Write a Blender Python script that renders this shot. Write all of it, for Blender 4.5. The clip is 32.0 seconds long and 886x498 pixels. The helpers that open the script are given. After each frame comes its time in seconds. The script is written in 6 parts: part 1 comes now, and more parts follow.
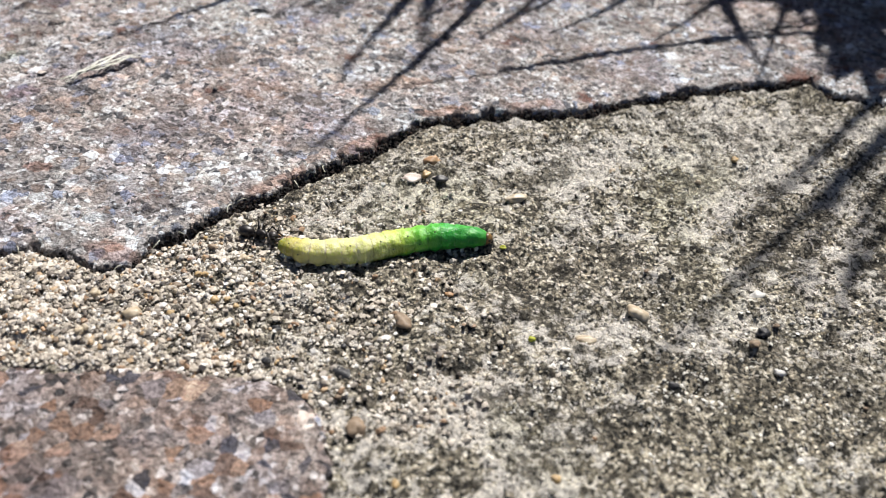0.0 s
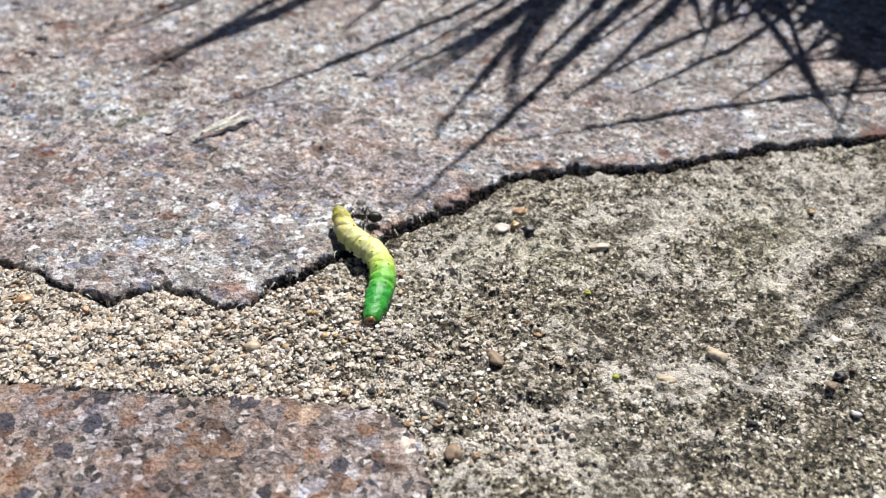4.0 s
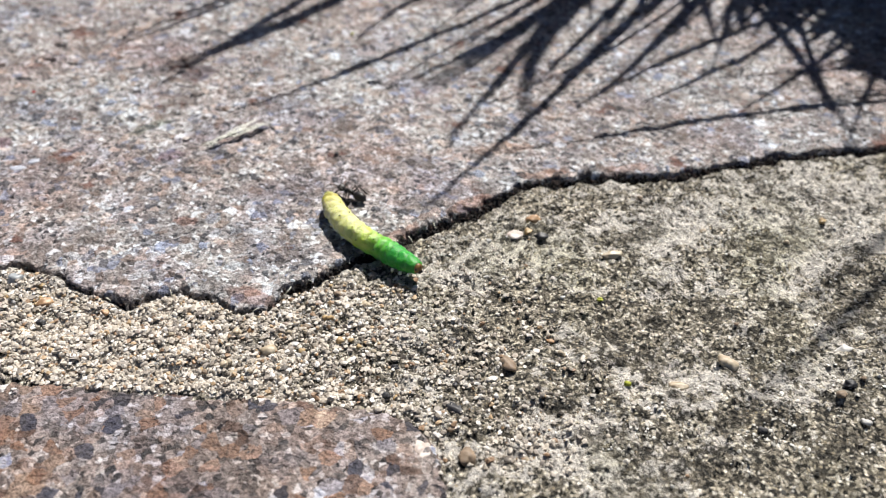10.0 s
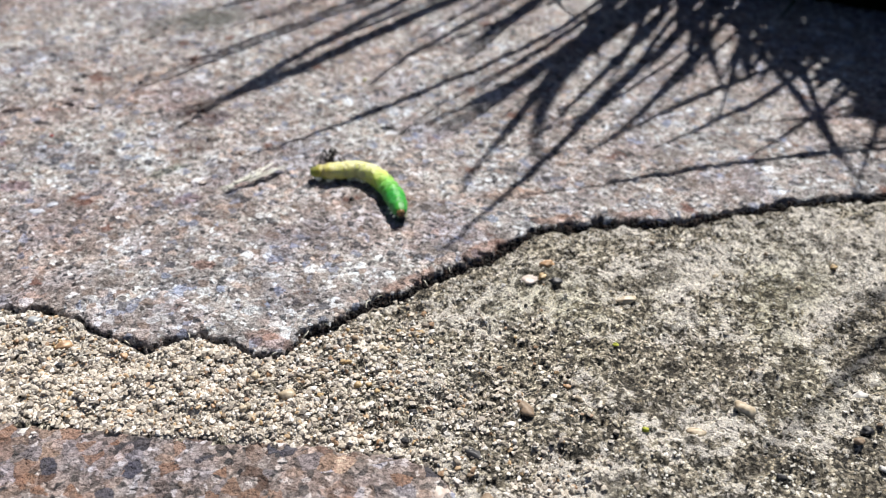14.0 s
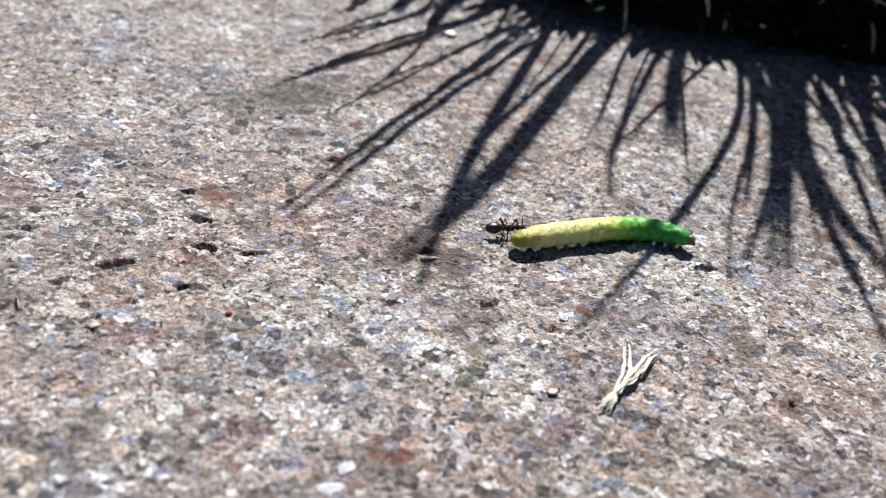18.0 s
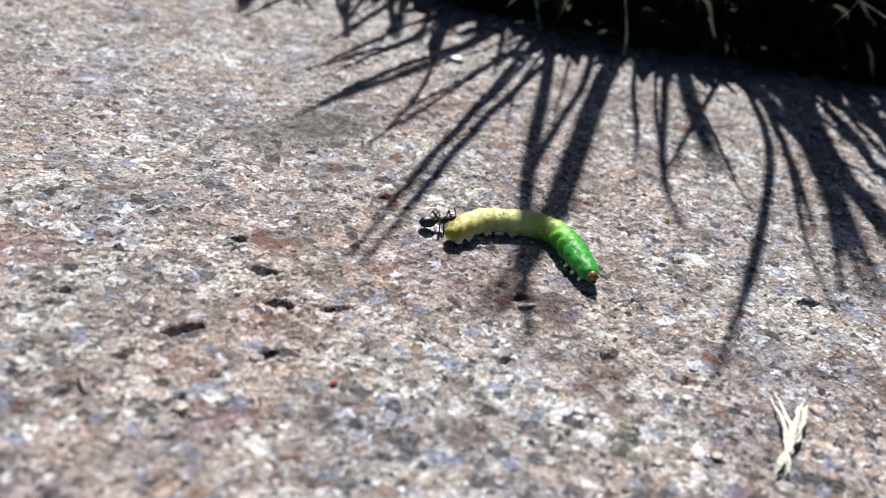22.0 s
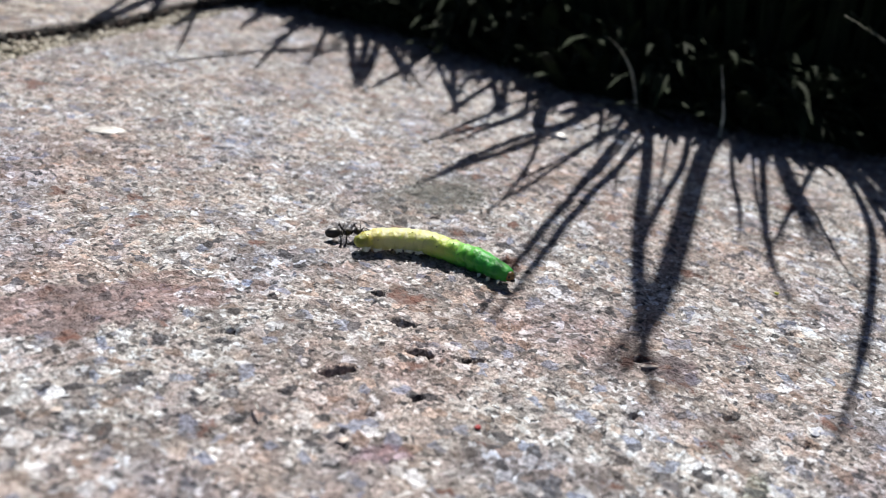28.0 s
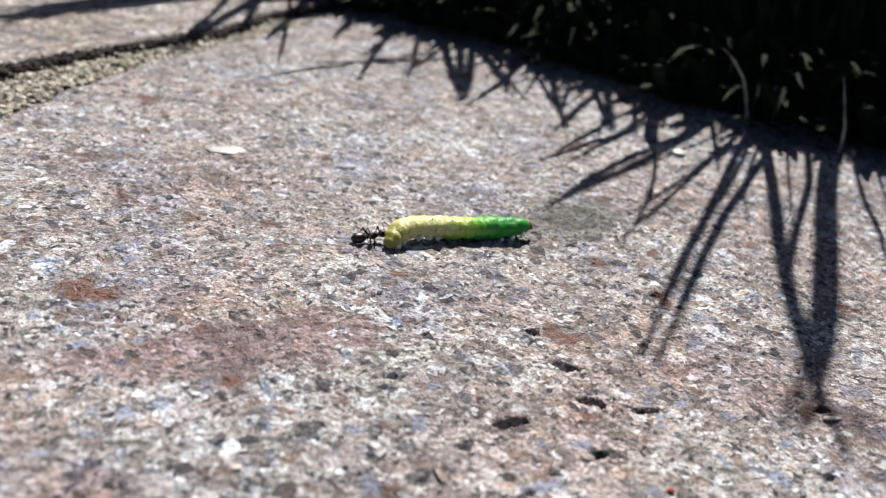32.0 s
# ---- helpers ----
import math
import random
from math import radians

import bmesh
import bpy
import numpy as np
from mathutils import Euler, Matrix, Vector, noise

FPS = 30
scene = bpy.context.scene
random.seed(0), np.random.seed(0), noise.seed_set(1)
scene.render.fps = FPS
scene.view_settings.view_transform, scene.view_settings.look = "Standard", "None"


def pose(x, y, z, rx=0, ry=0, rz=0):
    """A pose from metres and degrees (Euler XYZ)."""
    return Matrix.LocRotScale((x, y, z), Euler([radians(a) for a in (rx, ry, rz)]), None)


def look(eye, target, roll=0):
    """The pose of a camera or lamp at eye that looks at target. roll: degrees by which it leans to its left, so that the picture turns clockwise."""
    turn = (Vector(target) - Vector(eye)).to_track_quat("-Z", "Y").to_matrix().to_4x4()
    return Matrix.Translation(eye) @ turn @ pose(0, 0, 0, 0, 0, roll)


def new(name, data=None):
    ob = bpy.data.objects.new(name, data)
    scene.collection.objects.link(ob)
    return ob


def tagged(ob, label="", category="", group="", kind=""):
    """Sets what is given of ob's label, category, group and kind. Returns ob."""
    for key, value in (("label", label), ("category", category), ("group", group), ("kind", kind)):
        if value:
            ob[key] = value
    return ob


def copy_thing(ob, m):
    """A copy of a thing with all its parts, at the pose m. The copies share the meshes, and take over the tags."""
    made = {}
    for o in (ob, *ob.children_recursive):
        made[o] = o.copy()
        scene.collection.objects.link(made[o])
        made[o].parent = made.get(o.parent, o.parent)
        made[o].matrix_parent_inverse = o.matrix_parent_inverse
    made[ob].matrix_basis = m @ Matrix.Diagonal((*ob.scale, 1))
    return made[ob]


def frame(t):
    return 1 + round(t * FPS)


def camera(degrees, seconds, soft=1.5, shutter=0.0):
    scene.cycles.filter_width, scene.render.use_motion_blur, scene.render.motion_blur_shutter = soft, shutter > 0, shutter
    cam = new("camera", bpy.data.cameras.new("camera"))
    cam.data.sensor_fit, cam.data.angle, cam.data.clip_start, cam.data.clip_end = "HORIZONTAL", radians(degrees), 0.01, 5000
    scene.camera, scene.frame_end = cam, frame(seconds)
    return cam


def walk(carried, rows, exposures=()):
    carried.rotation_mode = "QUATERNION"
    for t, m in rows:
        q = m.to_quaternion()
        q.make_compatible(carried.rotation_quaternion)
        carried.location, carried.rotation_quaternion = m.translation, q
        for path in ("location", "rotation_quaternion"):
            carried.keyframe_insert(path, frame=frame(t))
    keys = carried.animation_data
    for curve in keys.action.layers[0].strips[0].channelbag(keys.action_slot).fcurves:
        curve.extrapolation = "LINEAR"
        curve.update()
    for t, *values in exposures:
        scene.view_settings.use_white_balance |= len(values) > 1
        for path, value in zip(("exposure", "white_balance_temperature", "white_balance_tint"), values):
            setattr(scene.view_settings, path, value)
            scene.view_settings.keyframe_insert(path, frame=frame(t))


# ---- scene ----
# One caterpillar dragged by one ant over granite paving. Sizes below in millimetres; MM turns them into metres.
MM = 0.001

PATH = [
    (0, (-0.00676, -0.07013, 0.04872), (0.00058, -0.01006, -0.00361), 4.85),
    (0.5, (-0.00669, -0.06950, 0.04835), (0.00072, -0.00967, -0.00423), 4.86),
    (1, (-0.00689, -0.07017, 0.04859), (0.00038, -0.01016, -0.00383), 4.80),
    (1.5, (-0.00745, -0.07092, 0.04906), (-0.00085, -0.01062, -0.00309), 4.34),
    (2, (-0.00823, -0.07297, 0.05056), (-0.00416, -0.01193, -0.00099), 2.80),
    (2.5, (-0.00834, -0.07424, 0.05196), (-0.00619, -0.01198, 0.00176), 1.84),
    (3, (-0.00890, -0.07528, 0.05205), (-0.00773, -0.01202, 0.00309), 1.50),
    (3.5, (-0.00853, -0.07543, 0.05202), (-0.00791, -0.01201, 0.00325), 1.30),
    (5.5, (-0.00854, -0.07589, 0.05215), (-0.00867, -0.01226, 0.00367), 1.05),
    (6, (-0.00853, -0.07600, 0.05243), (-0.00893, -0.01242, 0.00388), 0.97),
    (6.5, (-0.00859, -0.07623, 0.05261), (-0.00908, -0.01252, 0.00423), 0.97),
    (7, (-0.00866, -0.07632, 0.05243), (-0.00904, -0.01252, 0.00417), 1.13),
    (7.5, (-0.00864, -0.07619, 0.05240), (-0.00896, -0.01226, 0.00430), 1.17),
    (8, (-0.00874, -0.07620, 0.05217), (-0.00916, -0.01238, 0.00393), 1.20),
    (8.5, (-0.00894, -0.07615, 0.05261), (-0.00936, -0.01234, 0.00436), 1.14),
    (9, (-0.00894, -0.07618, 0.05252), (-0.00932, -0.01232, 0.00433), 1.16),
    (9.5, (-0.00897, -0.07638, 0.05248), (-0.00943, -0.01238, 0.00448), 1.16),
    (10, (-0.00907, -0.07628, 0.05268), (-0.00954, -0.01250, 0.00438), 1.14),
    (10.5, (-0.00924, -0.07629, 0.05268), (-0.00964, -0.01238, 0.00456), 1.27),
    (11, (-0.00984, -0.07657, 0.05285), (-0.01029, -0.01251, 0.00492), 1.27),
    (11.5, (-0.00970, -0.07662, 0.05297), (-0.01021, -0.01243, 0.00523), 1.32),
    (12, (-0.00980, -0.07663, 0.05299), (-0.01029, -0.01246, 0.00522), 1.32),
    (12.5, (-0.00975, -0.07670, 0.05294), (-0.01029, -0.01234, 0.00542), 1.27),
    (13, (-0.00956, -0.07668, 0.05296), (-0.01013, -0.01225, 0.00554), 1.25),
    (13.5, (-0.01001, -0.07704, 0.05370), (-0.01068, -0.01229, 0.00672), 1.20),
    (15.5, (-0.02560, -0.06721, 0.04978), (-0.02236, 0.00302, 0.01161), 3.96),
    (16, (-0.03732, -0.05995, 0.04769), (-0.03119, 0.01045, 0.01019), 5.02),
    (16.5, (-0.04637, -0.05239, 0.04656), (-0.03720, 0.01726, 0.00829), 5.62),
    (17, (-0.05460, -0.04443, 0.04354), (-0.04048, 0.02434, 0.00518), 6.79),
    (17.5, (-0.06018, -0.03590, 0.04180), (-0.04106, 0.03056, 0.00157), 8.01),
    (18, (-0.06509, -0.03047, 0.03978), (-0.04391, 0.03514, -0.00080), 8.61),
    (18.5, (-0.06762, -0.02519, 0.03739), (-0.04221, 0.03837, -0.00401), 9.59),
    (19, (-0.07099, -0.01979, 0.03518), (-0.04188, 0.04291, -0.00509), 10.93),
    (19.5, (-0.07522, -0.01734, 0.03569), (-0.04494, 0.04674, -0.00142), 10.30),
    (20, (-0.07649, -0.01795, 0.03523), (-0.04622, 0.04658, -0.00110), 9.85),
    (20.5, (-0.07646, -0.01846, 0.03560), (-0.04667, 0.04635, -0.00063), 9.56),
    (21, (-0.07666, -0.01840, 0.03508), (-0.04723, 0.04619, -0.00182), 9.51),
    (21.5, (-0.07686, -0.01854, 0.03476), (-0.04802, 0.04607, -0.00257), 9.53),
    (22, (-0.07677, -0.01852, 0.03476), (-0.04781, 0.04608, -0.00250), 9.61),
    (22.5, (-0.07711, -0.01883, 0.03484), (-0.04805, 0.04612, -0.00173), 9.69),
    (23, (-0.07715, -0.01908, 0.03496), (-0.04827, 0.04605, -0.00142), 9.58),
    (23.5, (-0.07725, -0.01909, 0.03504), (-0.04836, 0.04615, -0.00113), 9.58),
    (24, (-0.07736, -0.01928, 0.03492), (-0.04856, 0.04606, -0.00115), 9.40),
    (24.5, (-0.07809, -0.01937, 0.03456), (-0.04936, 0.04598, -0.00155), 9.54),
    (25, (-0.07872, -0.01951, 0.03493), (-0.05072, 0.04662, -0.00031), 9.40),
    (25.5, (-0.07910, -0.02010, 0.03466), (-0.05163, 0.04687, 0.00059), 9.48),
    (27.5, (-0.08323, -0.02148, 0.03479), (-0.05908, 0.04759, 0.00246), 9.50),
    (28, (-0.08372, -0.02169, 0.03502), (-0.06029, 0.04781, 0.00307), 9.45),
    (28.5, (-0.08561, -0.02091, 0.03444), (-0.06249, 0.04878, 0.00269), 9.47),
    (29, (-0.08616, -0.02005, 0.03513), (-0.06332, 0.04959, 0.00306), 9.30),
    (29.5, (-0.08657, -0.01886, 0.03596), (-0.06347, 0.05076, 0.00403), 9.27),
    (30, (-0.08839, -0.01667, 0.03512), (-0.06569, 0.05295, 0.00290), 9.19),
    (30.5, (-0.08987, -0.01557, 0.03400), (-0.06755, 0.05382, 0.00103), 9.46),
    (31, (-0.09067, -0.01519, 0.03483), (-0.06990, 0.05441, 0.00129), 9.37),
    (31.5, (-0.09149, -0.01519, 0.03518), (-0.07222, 0.05495, 0.00187), 8.78),
    (32, (-0.09183, -0.01480, 0.03514), (-0.07250, 0.05554, 0.00230), 8.73),
]
cam = camera(54.13, 32.0, soft=1.0)
cam.data.dof.use_dof = True
cam.data.dof.focus_distance = 0.0768
cam.data.dof.aperture_fstop = 41.0
walk(cam, [(t, look(eye, target, roll)) for t, eye, target, roll in PATH])

# ---- sun and sky ----
SUN_AZ, SUN_EL = radians(18.0), radians(55.0)   # azimuth from +y towards +x
SUN_TO = Vector((math.sin(SUN_AZ) * math.cos(SUN_EL), math.cos(SUN_AZ) * math.cos(SUN_EL), math.sin(SUN_EL)))
world = bpy.data.worlds.new("sky")
scene.world = world
world.use_nodes = True
wn = world.node_tree.nodes
sky = wn.new("ShaderNodeTexSky")
sky.sky_type = "NISHITA"
sky.sun_disc = False
sky.air_density, sky.dust_density = 0.42, 0.8
sky.sun_elevation, sky.sun_rotation = SUN_EL, SUN_AZ
world.node_tree.links.new(sky.outputs[0], wn["Background"].inputs[0])
wn["Background"].inputs[1].default_value = 0.05
lamp = bpy.data.lights.new("sun", "SUN")
lamp.energy, lamp.angle, lamp.color = 5.0, radians(0.53), (1.0, 0.955, 0.9)
sun = new("sun", lamp)
sun.matrix_world = look(SUN_TO * 2.0, (0, 0, 0))
scene.view_settings.exposure = 0.66


# ---- materials ----
def nodes_of(name):
    mat = bpy.data.materials.new(name)
    mat.use_nodes = True
    nt = mat.node_tree
    return mat, nt, nt.nodes["Principled BSDF"]


def node(nt, kind, **kw):
    n = nt.nodes.new(kind)
    for key, value in kw.items():
        if key in n.inputs:
            n.inputs[key].default_value = value
    return n


def ramp(nt, fac, stops, constant=False):
    r = nt.nodes.new("ShaderNodeValToRGB")
    r.color_ramp.interpolation = "CONSTANT" if constant else "LINEAR"
    el = r.color_ramp.elements
    while len(el) < len(stops):
        el.new(0.5)
    for e, (p, c) in zip(el, stops):
        e.position = p
        e.color = (*c, 1) if len(c) == 3 else c
    nt.links.new(fac, r.inputs[0])
    return r.outputs[0]


def mix(nt, fac, a, b, how="MIX"):
    m = nt.nodes.new("ShaderNodeMix")
    m.data_type, m.blend_type = "RGBA", how
    for i, v in ((0, fac), (6, a), (7, b)):
        if isinstance(v, (int, float)):
            m.inputs[i].default_value = v
        elif isinstance(v, tuple):
            m.inputs[i].default_value = (*v, 1)
        else:
            nt.links.new(v, m.inputs[i])
    return m.outputs[2]


def coords(nt, jitter=0.0, jitter_scale=900.0):
    """Object coordinates, bent a little so that crystal edges run unevenly."""
    tc = nt.nodes.new("ShaderNodeTexCoord")
    if not jitter:
        return tc.outputs["Object"]
    nz = node(nt, "ShaderNodeTexNoise", Scale=jitter_scale, Detail=4.0, Roughness=0.6)
    nt.links.new(tc.outputs["Object"], nz.inputs["Vector"])
    sub = nt.nodes.new("ShaderNodeVectorMath")
    sub.operation = "SUBTRACT"
    nt.links.new(nz.outputs["Color"], sub.inputs[0])
    sub.inputs[1].default_value = (0.5, 0.5, 0.5)
    sc = nt.nodes.new("ShaderNodeVectorMath")
    sc.operation = "SCALE"
    nt.links.new(sub.outputs[0], sc.inputs[0])
    sc.inputs["Scale"].default_value = jitter
    ad = nt.nodes.new("ShaderNodeVectorMath")
    nt.links.new(tc.outputs["Object"], ad.inputs[0])
    nt.links.new(sc.outputs[0], ad.inputs[1])
    return ad.outputs[0]


def noise_fac(nt, vec, scale, detail=4.0, rough=0.6):
    n = node(nt, "ShaderNodeTexNoise", Scale=scale, Detail=detail, Roughness=rough)
    nt.links.new(vec, n.inputs["Vector"])
    return n.outputs[0]


def cells(nt, vec, scale):
    """One random value a crystal."""
    v = node(nt, "ShaderNodeTexVoronoi", Scale=scale)
    nt.links.new(vec, v.inputs["Vector"])
    s = nt.nodes.new("ShaderNodeSeparateColor")
    nt.links.new(v.outputs["Color"], s.inputs[0])
    return s.outputs[0], s.outputs[1], v.outputs["Distance"]


def bump(nt, bsdf, height, strength, distance):
    b = node(nt, "ShaderNodeBump", Strength=strength, Distance=distance)
    nt.links.new(height, b.inputs["Height"])
    nt.links.new(b.outputs[0], bsdf.inputs["Normal"])


def math_node(nt, how, a, b):
    m = nt.nodes.new("ShaderNodeMath")
    m.operation = how
    for i, v in ((0, a), (1, b)):
        if isinstance(v, (int, float)):
            m.inputs[i].default_value = v
        else:
            nt.links.new(v, m.inputs[i])
    return m.outputs[0]


def patch(nt, vec, x, y, rx, ry, turn):
    """An oval cloud round a place (mm): 1 in its middle, 0 from its rim on."""
    mp = nt.nodes.new("ShaderNodeMapping")
    mp.vector_type = "TEXTURE"
    mp.inputs["Location"].default_value = (x * MM, y * MM, 0)
    mp.inputs["Rotation"].default_value = (0, 0, radians(turn))
    mp.inputs["Scale"].default_value = (rx * MM, ry * MM, 1)
    nt.links.new(vec, mp.inputs[0])
    g = nt.nodes.new("ShaderNodeTexGradient")
    g.gradient_type = "SPHERICAL"
    nt.links.new(mp.outputs[0], g.inputs[0])
    return g.outputs[1]


GREY_PINK = [(0.0, (0.02, 0.021, 0.03)), (0.08, (0.08, 0.08, 0.095)), (0.17, (0.24, 0.26, 0.33)), (0.30, (0.24, 0.175, 0.14)), (0.42, (0.31, 0.26, 0.235)),
             (0.58, (0.42, 0.36, 0.33)), (0.74, (0.50, 0.40, 0.34)), (0.84, (0.56, 0.55, 0.545)), (0.955, (0.76, 0.76, 0.77))]
BROWN_NAVY = [(0.0, (0.016, 0.018, 0.035)), (0.10, (0.05, 0.055, 0.085)), (0.18, (0.14, 0.085, 0.06)), (0.32, (0.27, 0.16, 0.10)), (0.46, (0.36, 0.235, 0.16)),
              (0.60, (0.36, 0.27, 0.20)), (0.74, (0.30, 0.29, 0.31)), (0.86, (0.56, 0.43, 0.33)), (0.94, (0.62, 0.66, 0.74))]


def granite(name, crystal, warm, stain=None, hue=(1, 1, 1), crystals=GREY_PINK, dirty=0.75, blend=0.15):
    """Weathered granite: crystals of feldspar, quartz and mica at three sizes, rusty and grey clouds."""
    mat, nt, bsdf = nodes_of(name)
    vec = coords(nt, 0.0005, 1800.0)
    r1, r2, dist = cells(nt, vec, crystal)
    f1, f2, fdist = cells(nt, coords(nt, 0.00028, 3600.0), crystal * 2.4)
    g1, g2, gdist = cells(nt, coords(nt, 0.0016, 700.0), crystal * 0.4)
    fine = ramp(nt, f1, [(0.0, (0.02, 0.02, 0.025)), (0.10, (0.11, 0.10, 0.095)), (0.22, (0.25, 0.215, 0.195)), (0.42, (0.36, 0.32, 0.295)), (0.66, (0.45, 0.415, 0.39)), (0.84, (0.56, 0.55, 0.535)), (0.95, (0.78, 0.78, 0.78))], True)
    col = mix(nt, ramp(nt, r2, [(0.0, (0.95,) * 3), (0.45, (0.6,) * 3), (0.68, (blend,) * 3)], True), ramp(nt, r1, crystals, True), fine)
    col = mix(nt, 0.55, col, ramp(nt, g1, [(0.0, (0.22, 0.21, 0.22)), (0.18, (0.42, 0.37, 0.36)), (0.45, (0.50, 0.49, 0.48)), (0.72, (0.55, 0.54, 0.525)), (0.90, (0.62, 0.63, 0.66))], True), "OVERLAY")
    salt = noise_fac(nt, vec, 3300.0, 3.0, 0.6)
    col = mix(nt, 0.58, col, ramp(nt, salt, [(0.34, (0.04,) * 3), (0.5, (0.5,) * 3), (0.66, (0.94,) * 3)]), "OVERLAY")
    col = mix(nt, 1.0, col, hue, "MULTIPLY")
    plain = coords(nt)
    cloud = noise_fac(nt, plain, 45.0, 4.0, 0.55)
    col = mix(nt, ramp(nt, cloud, [(0.42, (0, 0, 0)), (0.68, (1, 1, 1))]), col, mix(nt, 1.0, col, warm, "MULTIPLY"))
    blue = noise_fac(nt, coords(nt, 0.004, 90.0), 85.0, 3.0, 0.5)
    col = mix(nt, ramp(nt, blue, [(0.50, (0, 0, 0)), (0.64, (0.8, 0.8, 0.8))]), col, mix(nt, 1.0, col, (0.76, 0.80, 0.93), "MULTIPLY"))
    rusty = noise_fac(nt, coords(nt, 0.003, 300.0), 130.0, 6.0, 0.7)
    col = mix(nt, ramp(nt, rusty, [(0.54, (0, 0, 0)), (0.68, (0.40, 0.40, 0.40))]), col, mix(nt, 1.0, col, (0.72, 0.58, 0.62), "MULTIPLY"))
    dirt = noise_fac(nt, plain, 190.0, 5.0, 0.62)
    col = mix(nt, ramp(nt, dirt, [(0.50, (0, 0, 0)), (0.68, (dirty, dirty, dirty))]), col, (0.115, 0.095, 0.085))
    for x, y, rx, ry, turn, tone in stain or ():
        worn = math_node(nt, "ADD", math_node(nt, "MULTIPLY", patch(nt, vec, x, y, rx, ry, turn), 0.62), math_node(nt, "MULTIPLY", math_node(nt, "ADD", dirt, rusty), 0.75))
        col = mix(nt, ramp(nt, worn, [(0.88, (0, 0, 0)), (1.16, (0.72, 0.72, 0.72))]), col, mix(nt, 0.8, tone, mix(nt, 1.0, col, tuple(min(1.0, 2.6 * c) for c in tone), "MULTIPLY")))
    nt.links.new(col, bsdf.inputs["Base Color"])
    nt.links.new(ramp(nt, r2, [(0.0, (0.28,) * 3), (0.2, (0.5,) * 3), (1.0, (0.85,) * 3)]), bsdf.inputs["Roughness"])
    h = math_node(nt, "ADD", math_node(nt, "ADD", noise_fac(nt, vec, 1900.0, 3.0, 0.6), math_node(nt, "MULTIPLY", f2, 0.26)), math_node(nt, "MULTIPLY", r2, 0.10))
    bump(nt, bsdf, h, 1.0, 0.0007)
    return mat


def mortar(name):
    mat, nt, bsdf = nodes_of(name)
    vec = coords(nt, 0.0003, 4000.0)
    plain = coords(nt)
    r1, r2, dist = cells(nt, vec, 3300.0)
    grit = ramp(nt, r1, [(0.0, (0.02, 0.02, 0.016)), (0.18, (0.11, 0.10, 0.082)), (0.34, (0.335, 0.31, 0.262)), (0.58, (0.53, 0.495, 0.42)), (0.78, (0.76, 0.73, 0.66)), (0.92, (0.95, 0.93, 0.89))], True)
    grit = mix(nt, 1.0, grit, ramp(nt, dist, [(0.25, (1.2, 1.19, 1.14)), (0.66, (0.55, 0.54, 0.50))]), "MULTIPLY")
    c1, c2, cdist = cells(nt, coords(nt, 0.0007, 1300.0), 900.0)
    grit = mix(nt, 0.6, grit, ramp(nt, c1, [(0.0, (0.14,) * 3), (0.25, (0.40,) * 3), (0.55, (0.56,) * 3), (0.85, (0.85,) * 3)], True), "OVERLAY")
    crumb = noise_fac(nt, coords(nt, 0.0006, 1500.0), 700.0, 6.0, 0.72)
    uneven = math_node(nt, "SUBTRACT", crumb, 0.5)
    pale = math_node(nt, "ADD", noise_fac(nt, plain, 105.0, 5.0, 0.6), math_node(nt, "MULTIPLY", uneven, 1.2))
    for x, y, rx, ry, turn, more in ((30, 3, 22, 9, 15, 0.22), (-6, -9, 8, 4, 10, 0.2), (16, -18, 5, 3, 0, 0.16), (3, -31, 9, 4, 0, 0.2), (12, -17, 20, 6, -8, -0.14), (24, -31, 16, 8, 0, -0.24), (-6, -26, 5, 3, 0, -0.12)):
        pale = math_node(nt, "ADD", pale, math_node(nt, "MULTIPLY", patch(nt, plain, x, y, rx, ry, turn), more))
    col = mix(nt, ramp(nt, pale, [(0.52, (0, 0, 0)), (0.57, (0.9, 0.9, 0.9))]), grit, mix(nt, 0.33, (0.94, 0.92, 0.89), grit))
    dark = math_node(nt, "ADD", noise_fac(nt, coords(nt, 0.004, 100.0), 125.0, 5.0, 0.62), math_node(nt, "MULTIPLY", uneven, -0.8))
    col = mix(nt, ramp(nt, dark, [(0.51, (0, 0, 0)), (0.58, (0.8, 0.8, 0.8))]), col, mix(nt, 0.42, (0.05, 0.045, 0.036), grit))
    # random near-black spots: the shade inside small holes, put into the mortar colour
    hole_shade = noise_fac(nt, coords(nt, 0.001, 800.0), 620.0, 4.0, 0.65)
    col = mix(nt, ramp(nt, hole_shade, [(0.36, (0.9, 0.9, 0.9)), (0.42, (0, 0, 0))]), col, (0.02, 0.019, 0.015))
    green = noise_fac(nt, plain, 60.0, 3.0, 0.5)
    col = mix(nt, ramp(nt, green, [(0.52, (0, 0, 0)), (0.68, (0.6, 0.6, 0.6))]), col, mix(nt, 1.0, col, (0.90, 0.93, 0.76), "MULTIPLY"))
    col = mix(nt, 1.0, col, (0.90, 0.872, 0.835), "MULTIPLY")
    nt.links.new(col, bsdf.inputs["Base Color"])
    bsdf.inputs["Roughness"].default_value = 0.9
    h = math_node(nt, "ADD", math_node(nt, "MULTIPLY", crumb, 0.7), math_node(nt, "ADD", noise_fac(nt, vec, 1450.0, 4.0, 0.66), math_node(nt, "MULTIPLY", r2, 0.2)))
    bump(nt, bsdf, h, 1.0, 0.0011)
    return mat


